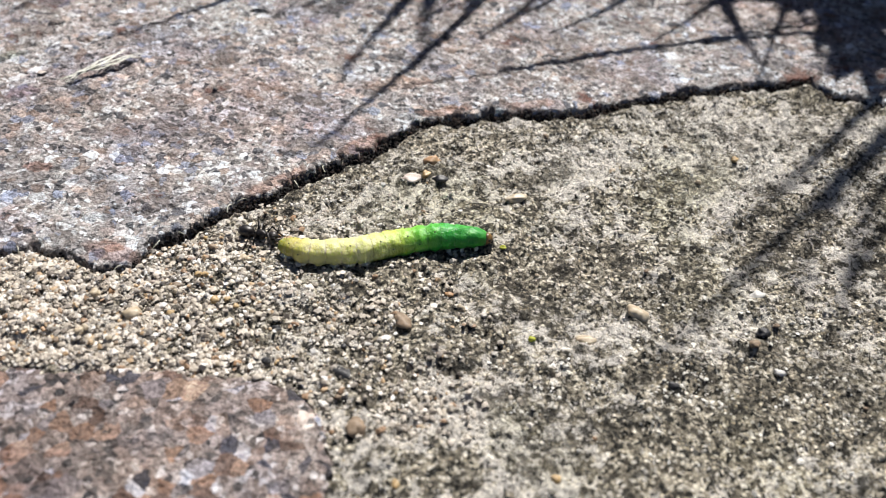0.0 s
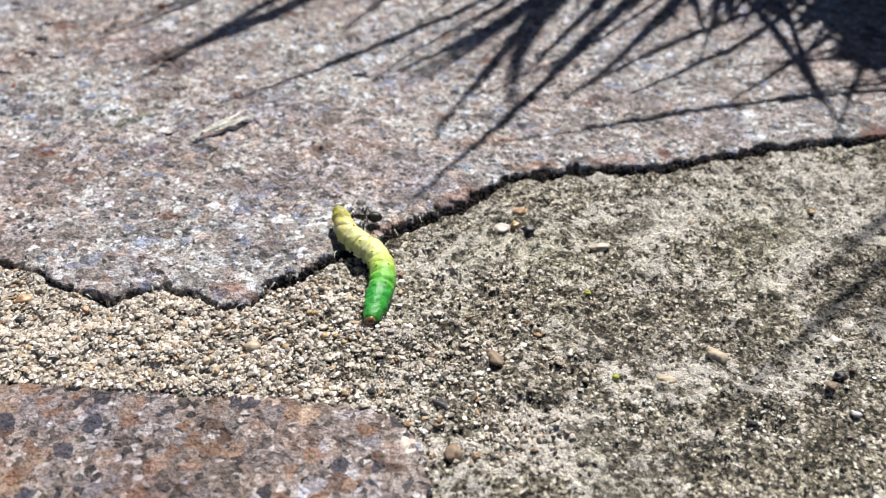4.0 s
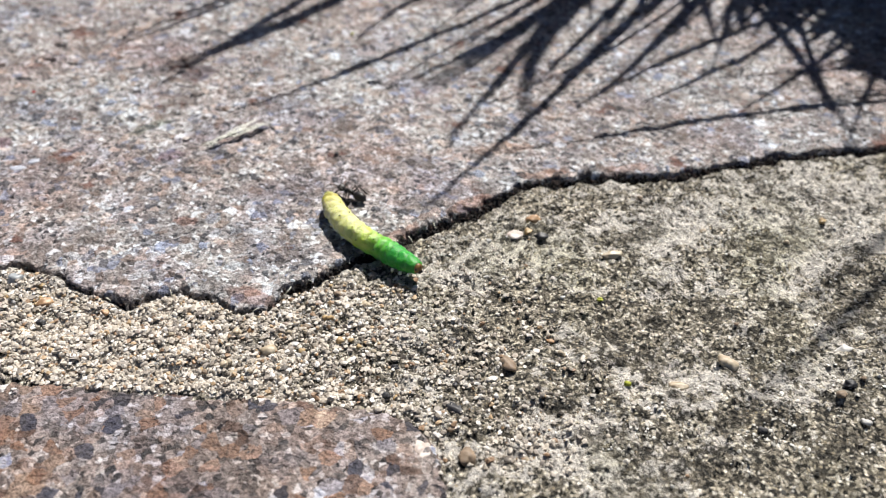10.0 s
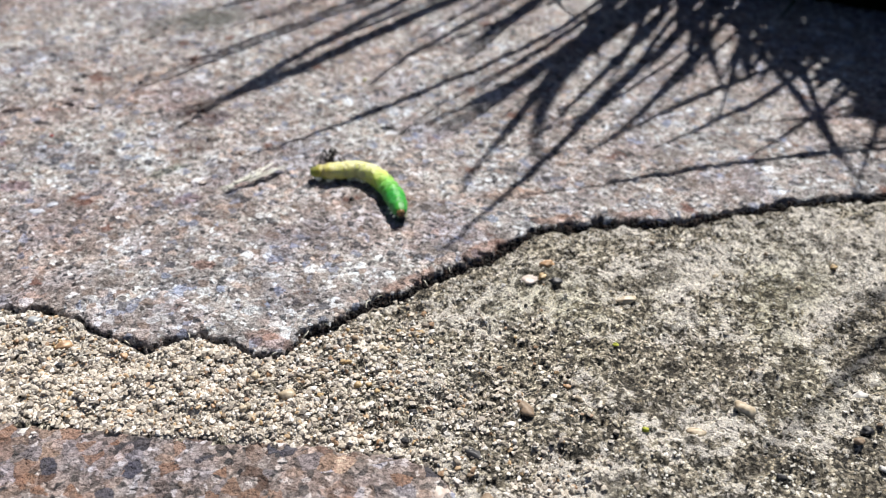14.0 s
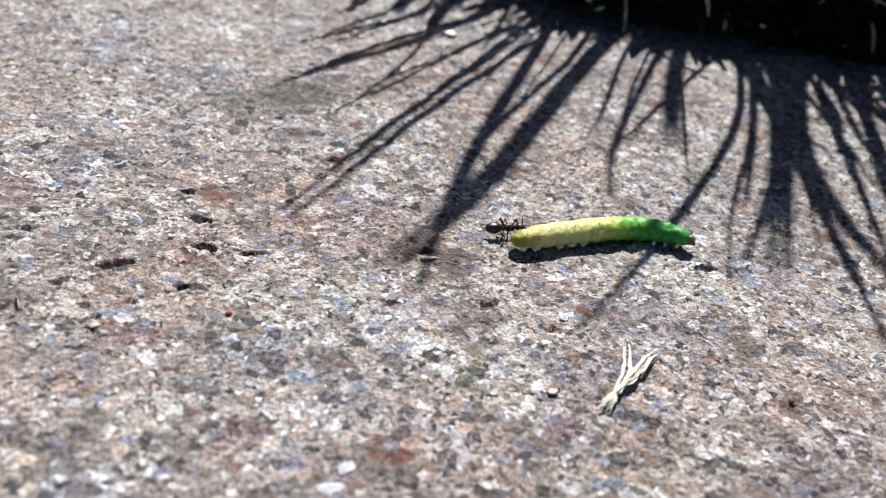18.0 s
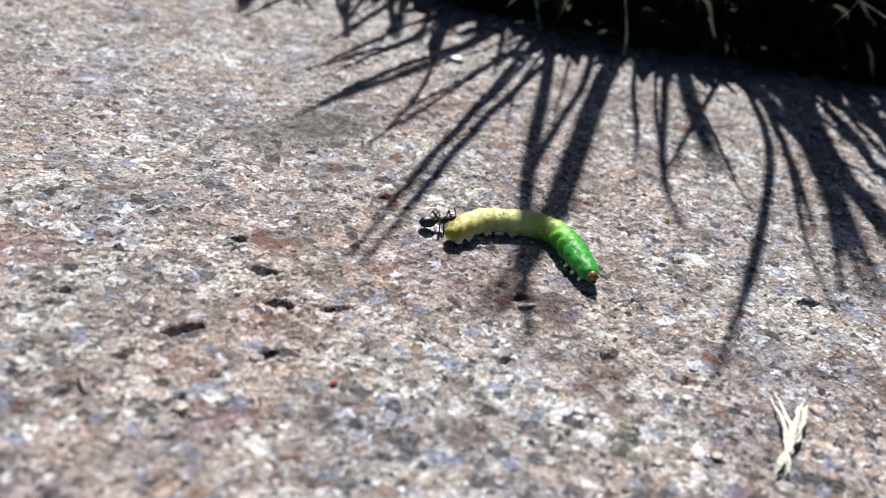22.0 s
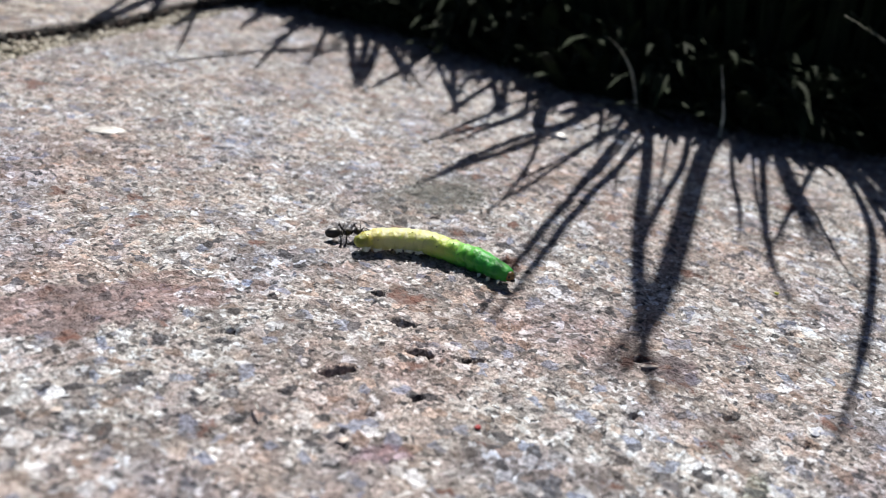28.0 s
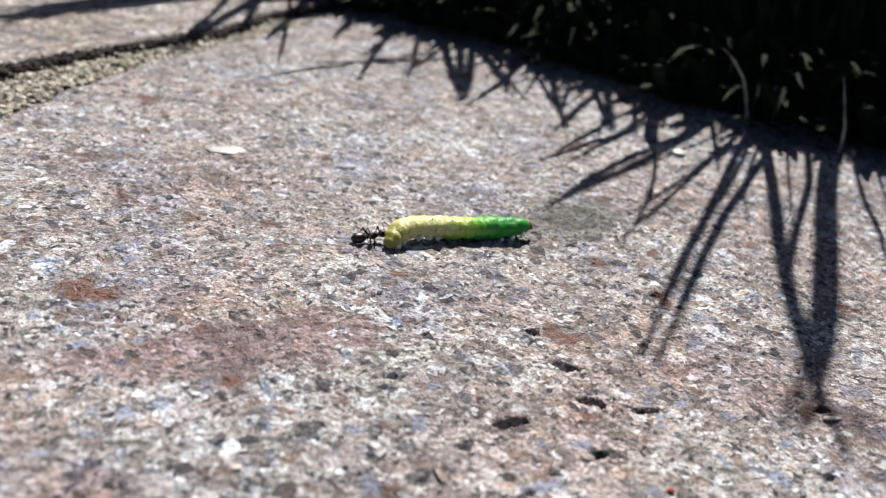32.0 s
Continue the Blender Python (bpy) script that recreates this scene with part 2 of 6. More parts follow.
def grains_mat(name, stops, rough=0.55):
    """Every grain a colour of its own."""
    mat, nt, bsdf = nodes_of(name)
    geo = nt.nodes.new("ShaderNodeNewGeometry")
    vec = coords(nt)
    col = ramp(nt, geo.outputs["Random Per Island"], stops, True)
    col = mix(nt, noise_fac(nt, vec, 2600.0), col, mix(nt, 0.6, col, (0.45, 0.42, 0.36), "MULTIPLY"))
    nt.links.new(col, bsdf.inputs["Base Color"])
    bsdf.inputs["Roughness"].default_value = rough
    bump(nt, bsdf, noise_fac(nt, vec, 4000.0), 0.6, 0.0001)
    return mat


def speckled(name, a, b, scale, rough=0.6, spread=(0.4, 0.6), bump_mm=0.06):
    mat, nt, bsdf = nodes_of(name)
    vec = coords(nt)
    nt.links.new(ramp(nt, noise_fac(nt, vec, scale, 5.0), [(spread[0], a), (spread[1], b)]), bsdf.inputs["Base Color"])
    bsdf.inputs["Roughness"].default_value = rough
    if bump_mm:
        bump(nt, bsdf, noise_fac(nt, vec, scale * 2.5, 5.0), 0.8, bump_mm * MM)
    return mat


def skin_mat():
    """Soft, wet, see-through skin, tinted along the body by the mesh's own colours."""
    mat, nt, bsdf = nodes_of("caterpillar_skin")
    at = nt.nodes.new("ShaderNodeAttribute")
    at.attribute_name = "tint"
    vec = coords(nt)
    blotch = noise_fac(nt, vec, 1500.0, 4.0)
    col = mix(nt, ramp(nt, blotch, [(0.45, (0, 0, 0)), (0.8, (0.5, 0.5, 0.5))]), at.outputs["Color"], mix(nt, 1.0, at.outputs["Color"], (1.1, 1.05, 0.8), "MULTIPLY"))
    nt.links.new(col, bsdf.inputs["Base Color"])
    bsdf.inputs["Roughness"].default_value = 0.42
    bsdf.inputs["Specular IOR Level"].default_value = 0.35
    bsdf.inputs["Subsurface Weight"].default_value = 1.0
    bsdf.inputs["Subsurface Radius"].default_value = (0.45, 0.5, 0.15)
    bsdf.inputs["Subsurface Scale"].default_value = 0.0021
    bump(nt, bsdf, math_node(nt, "ADD", noise_fac(nt, vec, 2400.0, 3.0), math_node(nt, "MULTIPLY", noise_fac(nt, vec, 6000.0, 2.0), 0.25)), 0.6, 0.0002)
    return mat


GRANITE = granite("granite_grey_pink", 1000.0, (0.87, 0.735, 0.69), stain=((-55.5, 69.0, 12.0, 8.0, 30, (0.12, 0.125, 0.115)), (-54.0, 70.0, 7.0, 5.0, -10, (0.13, 0.135, 0.125)), (-45.8, 16.8, 4.0, 1.2, 45, (0.16, 0.17, 0.13)), (-62.6, 11.9, 2.6, 1.6, 20, (0.20, 0.13, 0.17)), (-70.7, 22.6, 3.0, 1.6, 0, (0.20, 0.13, 0.17)), (-41.6, 9.9, 2.6, 1.6, 30, (0.20, 0.14, 0.17)), (-92.0, 41.5, 18.0, 4.6, 14, (0.24, 0.17, 0.18)), (-83.0, 46.5, 6.0, 3.0, -10, (0.22, 0.15, 0.135)), (-43.5, 32.0, 3.6, 2.6, 20, (0.12, 0.09, 0.115)),
    (-14.5, -4.2, 4.5, 1.1, 40, (0.30, 0.19, 0.15)), (-7.0, 1.6, 4.0, 1.1, 38, (0.34, 0.22, 0.17)), (1.5, 8.2, 5.0, 0.9, 12, (0.36, 0.23, 0.18)), (11.0, 9.8, 5.0, 0.9, 8, (0.38, 0.27, 0.22)), (-27.0, -14.6, 4.0, 1.5, -20, (0.20, 0.12, 0.10)), (-3.0, 13.5, 5.0, 2.2, 15, (0.42, 0.30, 0.25)), (-36.5, -3.0, 2.0, 1.0, 0, (0.25, 0.13, 0.10))), hue=(0.985, 1.06, 1.125))
GRANITE_WARM = granite("granite_brown", 760.0, (0.90, 0.76, 0.66), hue=(0.72, 0.695, 0.71), crystals=BROWN_NAVY, dirty=0.4, blend=0.1)
GRANITE_FAR = granite("granite_grey", 800.0, (0.75, 0.70, 0.60))
MORTAR = mortar("sandy_mortar")
SAND_STOPS = [(0.0, (0.12, 0.105, 0.09)), (0.04, (0.32, 0.21, 0.13)), (0.08, (0.46, 0.33, 0.20)), (0.11, (0.30, 0.265, 0.23)), (0.28, (0.46, 0.41, 0.345)), (0.52, (0.58, 0.525, 0.455)), (0.76, (0.68, 0.64, 0.59)), (0.94, (0.78, 0.77, 0.76))]
SAND = grains_mat("sand_grains", SAND_STOPS)
MORTAR_GRIT = grains_mat("mortar_grit", [(0.0, (0.04, 0.038, 0.032)), (0.22, (0.15, 0.14, 0.115)), (0.5, (0.30, 0.28, 0.235)), (0.78, (0.46, 0.43, 0.37)), (0.93, (0.72, 0.70, 0.65))], 0.8)
CRUST = grains_mat("lime_crust", [(0.0, (0.36, 0.345, 0.31)), (0.3, (0.56, 0.545, 0.50)), (0.65, (0.74, 0.73, 0.69)), (0.9, (0.86, 0.855, 0.83))], 0.9)
SAND_PALE = grains_mat("pale_yellow_sand", [(0.0, (0.20, 0.18, 0.14)), (0.15, (0.34, 0.30, 0.24)), (0.4, (0.45, 0.41, 0.33)), (0.75, (0.56, 0.53, 0.45))])
# near-black tones carry the shade of the cracks; the reddish ones are soil
CRUMB = grains_mat("soil_shade_crumb", [(0.0, (0.006, 0.005, 0.005)), (0.45, (0.013, 0.010, 0.009)), (0.72, (0.03, 0.018, 0.014)), (0.90, (0.04, 0.02, 0.015)), (0.98, (0.09, 0.055, 0.04))], 0.9)
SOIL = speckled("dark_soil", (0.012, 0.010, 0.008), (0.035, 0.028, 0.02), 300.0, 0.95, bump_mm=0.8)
# leaf green taken down to near black: the thicket's deep shade is in the colour
LEAF = speckled("shaded_green_leaf", (0.006, 0.010, 0.004), (0.014, 0.024, 0.008), 120.0, 0.9)
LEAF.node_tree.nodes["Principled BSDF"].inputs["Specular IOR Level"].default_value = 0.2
FIBRE = speckled("bleached_fibre", (0.42, 0.43, 0.36), (0.68, 0.68, 0.61), 900.0, 0.6)
STRAW = speckled("dry_straw", (0.30, 0.30, 0.23), (0.58, 0.58, 0.49), 700.0, 0.7)
SKIN = skin_mat()
GLASSY_SKIN = speckled("pale_glassy_skin", (0.62, 0.66, 0.42), (0.84, 0.86, 0.72), 1800.0, 0.18, bump_mm=0.12)
glassy = GLASSY_SKIN.node_tree.nodes["Principled BSDF"]
glassy.inputs["Subsurface Weight"].default_value = 0.8
glassy.inputs["Subsurface Radius"].default_value = (0.5, 0.5, 0.35)
glassy.inputs["Subsurface Scale"].default_value = 0.0008
CHITIN = speckled("black_chitin", (0.006, 0.005, 0.005), (0.018, 0.013, 0.011), 3000.0, 0.42, bump_mm=0.01)
BROWN_HEAD = speckled("brown_head_capsule", (0.07, 0.036, 0.012), (0.24, 0.135, 0.04), 1500.0, 0.35, bump_mm=0.02)
WART = speckled("dark_wart", (0.012, 0.012, 0.01), (0.03, 0.03, 0.02), 4000.0, 0.5, bump_mm=0)


# ---- numbers over the plane ----
def lattice(seed):
    return np.random.RandomState(seed).rand(256, 256)


def smooth_noise(x, y, size, seed):
    """Smooth random values from 0 to 1 with features of that size."""
    tab = lattice(seed)
    u, v = x / size + 1000.0, y / size + 1000.0
    i, j = np.floor(u).astype(int), np.floor(v).astype(int)
    a, b = u - i, v - j
    a, b = a * a * (3 - 2 * a), b * b * (3 - 2 * b)
    i0, i1, j0, j1 = i % 256, (i + 1) % 256, j % 256, (j + 1) % 256
    return (tab[i0, j0] * (1 - a) + tab[i1, j0] * a) * (1 - b) + (tab[i0, j1] * (1 - a) + tab[i1, j1] * a) * b


def layered(x, y, size, seed, octaves=3):
    total, weight = 0.0, 0.0
    for k in range(octaves):
        total = total + smooth_noise(x, y, size / 2 ** k, seed + k) / 1.7 ** k
        weight += 1 / 1.7 ** k
    return total / weight - 0.5


def facets(x, y, size, seed):
    """Broken crystal faces: each cell has its own height and tilt (about -0.5 to 0.5)."""
    jx, jy, hv = lattice(seed), lattice(seed + 1), lattice(seed + 2)
    u, v = x / size + 1000.0, y / size + 1000.0
    i0, j0 = np.floor(u).astype(int), np.floor(v).astype(int)
    best, out = np.full(x.shape, 9.0), np.zeros(x.shape)
    for di in (-1, 0, 1):
        for dj in (-1, 0, 1):
            i, j = (i0 + di) % 256, (j0 + dj) % 256
            ou, ov = u - (i0 + di) - jx[i, j], v - (j0 + dj) - jy[i, j]
            d = ou * ou + ov * ov
            height = hv[i, j] - 0.5 + (jx[j, i] - 0.5) * ou * 0.9 + (jy[j, i] - 0.5) * ov * 0.9
            out = np.where(d < best, height, out)
            best = np.minimum(best, d)
    return out


def inside_by(x, y, outline):
    """How far inside an outline the places lie (outside: negative)."""
    pts = np.array(outline, float)
    best, odd = np.full(x.shape, 1e9), np.zeros(x.shape, bool)
    for (ax, ay), (bx, by) in zip(pts, np.roll(pts, -1, axis=0)):
        dx, dy = bx - ax, by - ay
        k = np.clip(((x - ax) * dx + (y - ay) * dy) / (dx * dx + dy * dy), 0, 1)
        best = np.minimum(best, np.hypot(x - ax - k * dx, y - ay - k * dy))
        if ay != by:
            odd ^= ((ay > y) != (by > y)) & (x < dx * (y - ay) / dy + ax)
    return np.where(odd, best, -best)


def steps(*spans):
    """Places along an axis: spans of (from, to, step), one after the other."""
    out = [np.arange(a, b, s) for a, b, s in spans]
    return np.concatenate(out + [[spans[-1][1]]])


def sheet(name, xs, ys, z, keep, mat, parent=None):
    """A mesh over a grid of places, where keep is true."""
    nx, ny = len(xs), len(ys)
    gx, gy = np.meshgrid(xs, ys, indexing="ij")
    idx = np.arange(nx * ny).reshape(nx, ny)
    quads = np.stack([idx[:-1, :-1], idx[1:, :-1], idx[1:, 1:], idx[:-1, 1:]], -1).reshape(-1, 4)
    quads = quads[keep.ravel()[quads].any(1)]
    used, back = np.unique(quads, return_inverse=True)
    co = np.stack([gx, gy, z], -1).reshape(-1, 3)[used] * MM
    me = bpy.data.meshes.new(name)
    me.vertices.add(len(co))
    me.vertices.foreach_set("co", co.astype(np.float32).ravel())
    me.loops.add(quads.size)
    me.loops.foreach_set("vertex_index", back.reshape(-1).astype(np.int32))
    me.polygons.add(len(quads))
    me.polygons.foreach_set("loop_start", np.arange(0, quads.size, 4, dtype=np.int32))
    me.update(calc_edges=True)
    me.validate()
    me.polygons.foreach_set("use_smooth", np.ones(len(me.polygons), bool))
    me.materials.append(mat)
    ob = new(name, me)
    ob.parent = parent
    return ob


def mesh_from(name, verts, faces, mat, smooth=True):
    me = bpy.data.meshes.new(name)
    me.from_pydata([tuple(v) for v in verts], [], [tuple(int(i) for i in f) for f in faces])
    me.update()
    me.polygons.foreach_set("use_smooth", np.full(len(me.polygons), smooth))
    me.materials.append(mat)
    return me


def part(name, me, parent, label=""):
    ob = new(name, me)
    ob.parent = parent
    return tagged(ob, label)


# ---- ground, pavement, stones ----
FRONT_EDGE = [(-150, -18), (-90, -14), (-62, -12.5), (-54, -10.6), (-51, -10.5), (-48, -11.3), (-45, -12.9), (-41.8, -14.4), (-38.2, -16), (-36.5, -14.2), (-34, -13.7),
              (-31.2, -14.4), (-28.6, -16.4), (-26, -15.9), (-24.8, -13.7), (-21.8, -11.4), (-18.9, -8.2), (-15.6, -6.1), (-12.7, -3.5), (-9.9, -1.3), (-6.2, 1.0),
              (-3.6, 3.9), (-0.3, 7.0), (3.1, 7.7), (9.8, 8.7), (16.4, 9.0), (23.7, 11.8), (31.1, 14.2), (38.2, 15.6), (45.5, 17), (47.2, 13.6), (53, 12.2), (90, 16), (150, 22)]
MAIN_STONE = FRONT_EDGE + [(150, 48), (110, 64), (62, 88), (46, 95), (26, 108), (0, 124), (-18, 155), (-40, 178), (-58, 195), (-64, 195), (-78, 168), (-91, 145.5), (-99.5, 132), (-113, 108.5), (-118.5, 92.5), (-135, 55), (-150, 20)]
LOW_STONE = [(-120, -24.5), (-47, -25.6), (-28, -26.8), (-13.5, -28.1), (-10.8, -29.5), (-9.4, -31.5), (-8.8, -36), (-11, -60), (-18, -95), (-120, -95)]
FAR_STONE = [(-190, 30), (-152, 74), (-123, 110.5), (-117, 120), (-105, 136), (-96, 147), (-84, 172), (-64, 198), (-30, 235), (-120, 300), (-230, 250), (-260, 120)]
MORTAR_Z = -0.75


def stone_top(x, y, inside, seed, rough):
    z = 0.5 * layered(x, y, 40, seed) + 0.40 * rough * layered(x, y, 7, seed + 5) + 0.36 * rough * layered(x, y, 2.4, seed + 9, 2)
    z = z + rough * (0.22 * facets(x, y, 1.25, seed + 15) + 0.17 * facets(x, y, 0.62, seed + 20) + 0.14 * layered(x, y, 0.5, seed + 25, 1))
    z = z - 0.25 * np.exp(-np.maximum(inside, 0) / 0.5)
    return z


def stone(name, outline, xs, ys, mat, parent, seed, z0=0.0, rough=1.0, pits=(), rounded=0.0):
    gx, gy = np.meshgrid(xs, ys, indexing="ij")
    inside = inside_by(gx, gy, outline) + 0.9 * layered(gx, gy, 3.0, seed + 30) + 0.55 * layered(gx, gy, 1.0, seed + 40, 1) + 0.55 * facets(gx, gy, 0.8, seed + 44)
    z = z0 + stone_top(gx, gy, inside, seed, rough) - rounded * np.exp(-np.maximum(inside, 0) / 3.5)
    for x, y, rx, ry, turn, deep in pits:
        c, s = math.cos(radians(turn)), math.sin(radians(turn))
        u, v = ((gx - x) * c + (gy - y) * s) / (0.68 * rx), ((gy - y) * c - (gx - x) * s) / (0.62 * ry)
        r = np.sqrt(u * u + v * v) + 0.6 * layered(gx, gy, 1.0, seed + 50) + 0.3 * facets(gx, gy, 0.75, seed + 53)
        z = z - 4.2 * deep * np.clip(1.25 - r, 0, 1) ** 0.25 * (r < 1.25)
    wall = np.clip(-inside / 0.28, 0, 1)
    z = np.where(inside < 0, z * (1 - wall) - 7.0 * wall, z)
    return sheet(name, xs, ys, z, inside > -0.5, mat, parent)


def mortar_height(x, y):
    return MORTAR_Z + 0.28 * np.clip((-15 - x) / 12, 0, 1) * (y < 25) + 0.7 * layered(x, y, 26, 71) + 0.9 * layered(x, y, 3.2, 75) + 0.95 * layered(x, y, 1.4, 81, 2) + 0.26 * facets(x, y, 0.8, 85) + 0.34 * layered(x, y, 0.5, 91, 1)


def flat_ground(x, y):
    """Height of what lies underfoot at a place, without the fine grain."""
    place = (np.array([x], float), np.array([y], float))
    if inside_by(*place, MAIN_STONE)[0] > 0 or inside_by(*place, LOW_STONE)[0] > 0 or inside_by(*place, FAR_STONE)[0] > 0:
        return 0.0
    return float(mortar_height(*place)[0])


bm = bmesh.new()
bmesh.ops.create_grid(bm, x_segments=60, y_segments=60, size=60.0)
for v in bm.verts:
    near = max(abs(v.co.x), abs(v.co.y))
    v.co *= (near / 60.0) ** 3 if near > 0 else 1
    v.co.z = -0.009
me = bpy.data.meshes.new("ground")
bm.to_mesh(me)
bm.free()
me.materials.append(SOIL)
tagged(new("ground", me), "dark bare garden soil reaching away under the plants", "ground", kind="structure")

xs = steps((-130, -62, 1.2), (-62, 66, 0.24), (66, 140, 1.5))
ys = steps((-100, -44, 0.8), (-44, 20, 0.24), (20, 26, 1.0))
gx, gy = np.meshgrid(xs, ys, indexing="ij")
gap = np.maximum(np.maximum(inside_by(gx, gy, MAIN_STONE), inside_by(gx, gy, LOW_STONE) - 1.0), -9)
pavement = sheet("pavement", xs, ys, mortar_height(gx, gy) - np.interp(gx, [-30, -15], [0.5, 1.9]) * np.exp(np.minimum(gap - 0.1, 0) / 0.36) - 3 * np.clip(gap / 2, 0, 1), gap < 5, MORTAR)
tagged(pavement, "weathered grey sandy mortar bedding between granite paving stones", "pavement", kind="structure")
xs = steps((-190, -60, 0.8))
ys = steps((20, 215, 0.8))
gx, gy = np.meshgrid(xs, ys, indexing="ij")
deep = np.maximum(inside_by(gx, gy, MAIN_STONE), inside_by(gx, gy, FAR_STONE))
tagged(sheet("joint", xs, ys, mortar_height(gx, gy) + 0.3 - 3 * np.clip(deep / 2, 0, 1), deep < 3, MORTAR, pavement), "pale yellowish sandy joint")

PITS = [(-66.5, 45, 0.75, 0.6, 10, 1.4), (-65.2, 34.8, 1.15, 0.62, -25, 1.5), (-61.0, 33.6, 1.0, 0.42, 5, 1.3), (-72.2, 32.4, 1.6, 0.5, 10, 1.5), (-65.5, 39.6, 1.4, 0.6, -20, 0.5),
        (-42.4, 25.3, 0.8, 0.4, 0, 0.7), (-38.5, 21.5, 0.7, 0.3, 20, 0.5), (-19.5, 29.8, 1.4, 0.45, -10, 0.9), (-73, 25, 0.5, 0.4, 40, 0.6), (-46.0, 33.6, 0.9, 0.4, 0, 0.7), (-50.5, 26.0, 0.6, 0.3, 20, 0.6), (-66.8, 28.6, 0.5, 0.4, 0, 0.8), (-70.5, 27.0, 0.5, 0.4, 0, 0.6), (-57.0, 62.5, 0.8, 0.4, 0, 0.7),
        (-58, 42, 0.6, 0.3, 0, 0.5), (-80, 38, 1.8, 0.4, 5, 0.4), (-52, 52, 0.9, 0.3, 10, 0.4), (-28, 38, 0.8, 0.3, 10, 0.4)]
stone("paving_stone", MAIN_STONE, steps((-150, -104, 1.0), (-104, 62, 0.22), (62, 152, 1.5)), steps((-20, 78, 0.22), (78, 130, 0.6), (130, 205, 1.6)), GRANITE, pavement, 11, 0.0, 1.0, PITS)
stone("paving_stone", LOW_STONE, steps((-122, -62, 1.2), (-62, -6, 0.24)), steps((-97, -46, 1.0), (-46, -22, 0.24)), GRANITE_WARM, pavement, 211, -0.1, 0.75, (), 0.3)
stone("paving_stone", FAR_STONE, steps((-262, -150, 2.0), (-150, -28, 0.9)), steps((28, 160, 0.9), (160, 302, 2.0)), GRANITE_FAR, pavement, 411, 1.1, 1.1, ())
for ob in pavement.children:
    if ob.name.startswith("paving_stone"):
        tagged(ob, "rough split granite paving stone with coarse mottled crystals")


# ---- small loose things ----
ICO = bmesh.new()
bmesh.ops.create_icosphere(ICO, subdivisions=1, radius=1.0)
ICO_V = np.array([v.co[:] for v in ICO.verts])
ICO_F = np.array([[v.index for v in f.verts] for f in ICO.faces])
ICO.free()


def scatter_grains(name, places, sizes, mat, seed, flat=0.7):
    """Sand: many small uneven grains in one mesh."""
    rs = np.random.RandomState(seed)
    n = len(places)
    verts = ICO_V[None] * (1 + 0.3 * rs.randn(n, len(ICO_V), 1).clip(-1.5, 1.5)) * rs.uniform(0.65, 1.25, (n, 1, 3))
    ang = rs.rand(n) * 2 * np.pi
    c, s = np.cos(ang)[:, None], np.sin(ang)[:, None]
    vx, vy = verts[..., 0] * c - verts[..., 1] * s, verts[..., 0] * s + verts[..., 1] * c
    verts = np.stack([vx, vy, verts[..., 2] * flat], -1) * sizes[:, None, None] + places[:, None]
    faces = (ICO_F[None] + len(ICO_V) * np.arange(n)[:, None, None]).reshape(-1, 3)
    return mesh_from(name, verts.reshape(-1, 3) * MM, faces, mat, False)


def sandy_at(x, y):
    """Coarse washed sand near the low stone, worn mortar beyond."""
    return 1 / (1 + np.exp((x + 18 + 0.3 * (y + 12) + 26 * layered(x, y, 14, 5)) / 4))


rs = np.random.RandomState(3)
px, py = rs.uniform(-66, 20, 230000), rs.uniform(-34, 8, 230000)
free = (inside_by(px, py, MAIN_STONE) < -0.7) & (inside_by(px, py, LOW_STONE) < 0.2)
free &= rs.rand(len(px)) < sandy_at(px, py) * (0.35 + 0.65 * np.clip(0.5 + 3.0 * layered(px, py, 3.5, 15), 0, 1))
px, py = px[free], py[free]
size = 0.06 + 0.25 * rs.rand(len(px)) ** 2.4
sand = new("sand", scatter_grains("sand", np.stack([px, py, mortar_height(px, py) + size * 0.1 + 0.10 * rs.rand(len(px))], -1), size, SAND, 4))
tagged(sand, "loose beige, white and brown sand grains lying in the joint", "sand", kind="stuff")
px, py = rs.uniform(-40, 66, 75000), rs.uniform(-50, 20, 75000)
free = (inside_by(px, py, MAIN_STONE) < -0.9) & (inside_by(px, py, LOW_STONE) < -0.1)
free &= rs.rand(len(px)) < 0.16 * (1 - sandy_at(px, py))
px, py = px[free], py[free]
size = 0.06 + 0.17 * rs.rand(len(px)) ** 3
GRIT_PLACES = np.stack([px, py, mortar_height(px, py) + size * 0.05], -1)
grit = new("grit", scatter_grains("grit", GRIT_PLACES, size, MORTAR_GRIT, 5))
tagged(grit, "grey and cream grit bedded in the worn mortar", "grit", kind="stuff")
px, py = rs.uniform(-30, 60, 90000), rs.uniform(-46, 16, 90000)
free = (inside_by(px, py, MAIN_STONE) < -1.4) & (inside_by(px, py, LOW_STONE) < -0.4)
lump = layered(px, py, 9.0, 301) + 0.9 * layered(px, py, 1.8, 311)
for x, y, rx, ry, more in ((30, 3, 22, 9, 0.2), (-6, -9, 8, 4, 0.2), (16, -18, 5, 3, 0.2), (3, -31, 9, 4, 0.2), (12, -14, 18, 3, -0.15)):
    lump = lump + more * np.exp(-((px - x) / rx) ** 2 - ((py - y) / ry) ** 2)
free &= rs.rand(len(px)) < np.clip(2.4 * (lump - 0.10), 0, 0.8)
px, py = px[free], py[free]
size = 0.05 + 0.13 * rs.rand(len(px)) ** 2
crust = new("crust", scatter_grains("crust", np.stack([px, py, mortar_height(px, py) + 0.03], -1), size, CRUST, 7, 0.6))
tagged(crust, "whitish crumbly lime crust in patches on the mortar", "crust", kind="stuff")
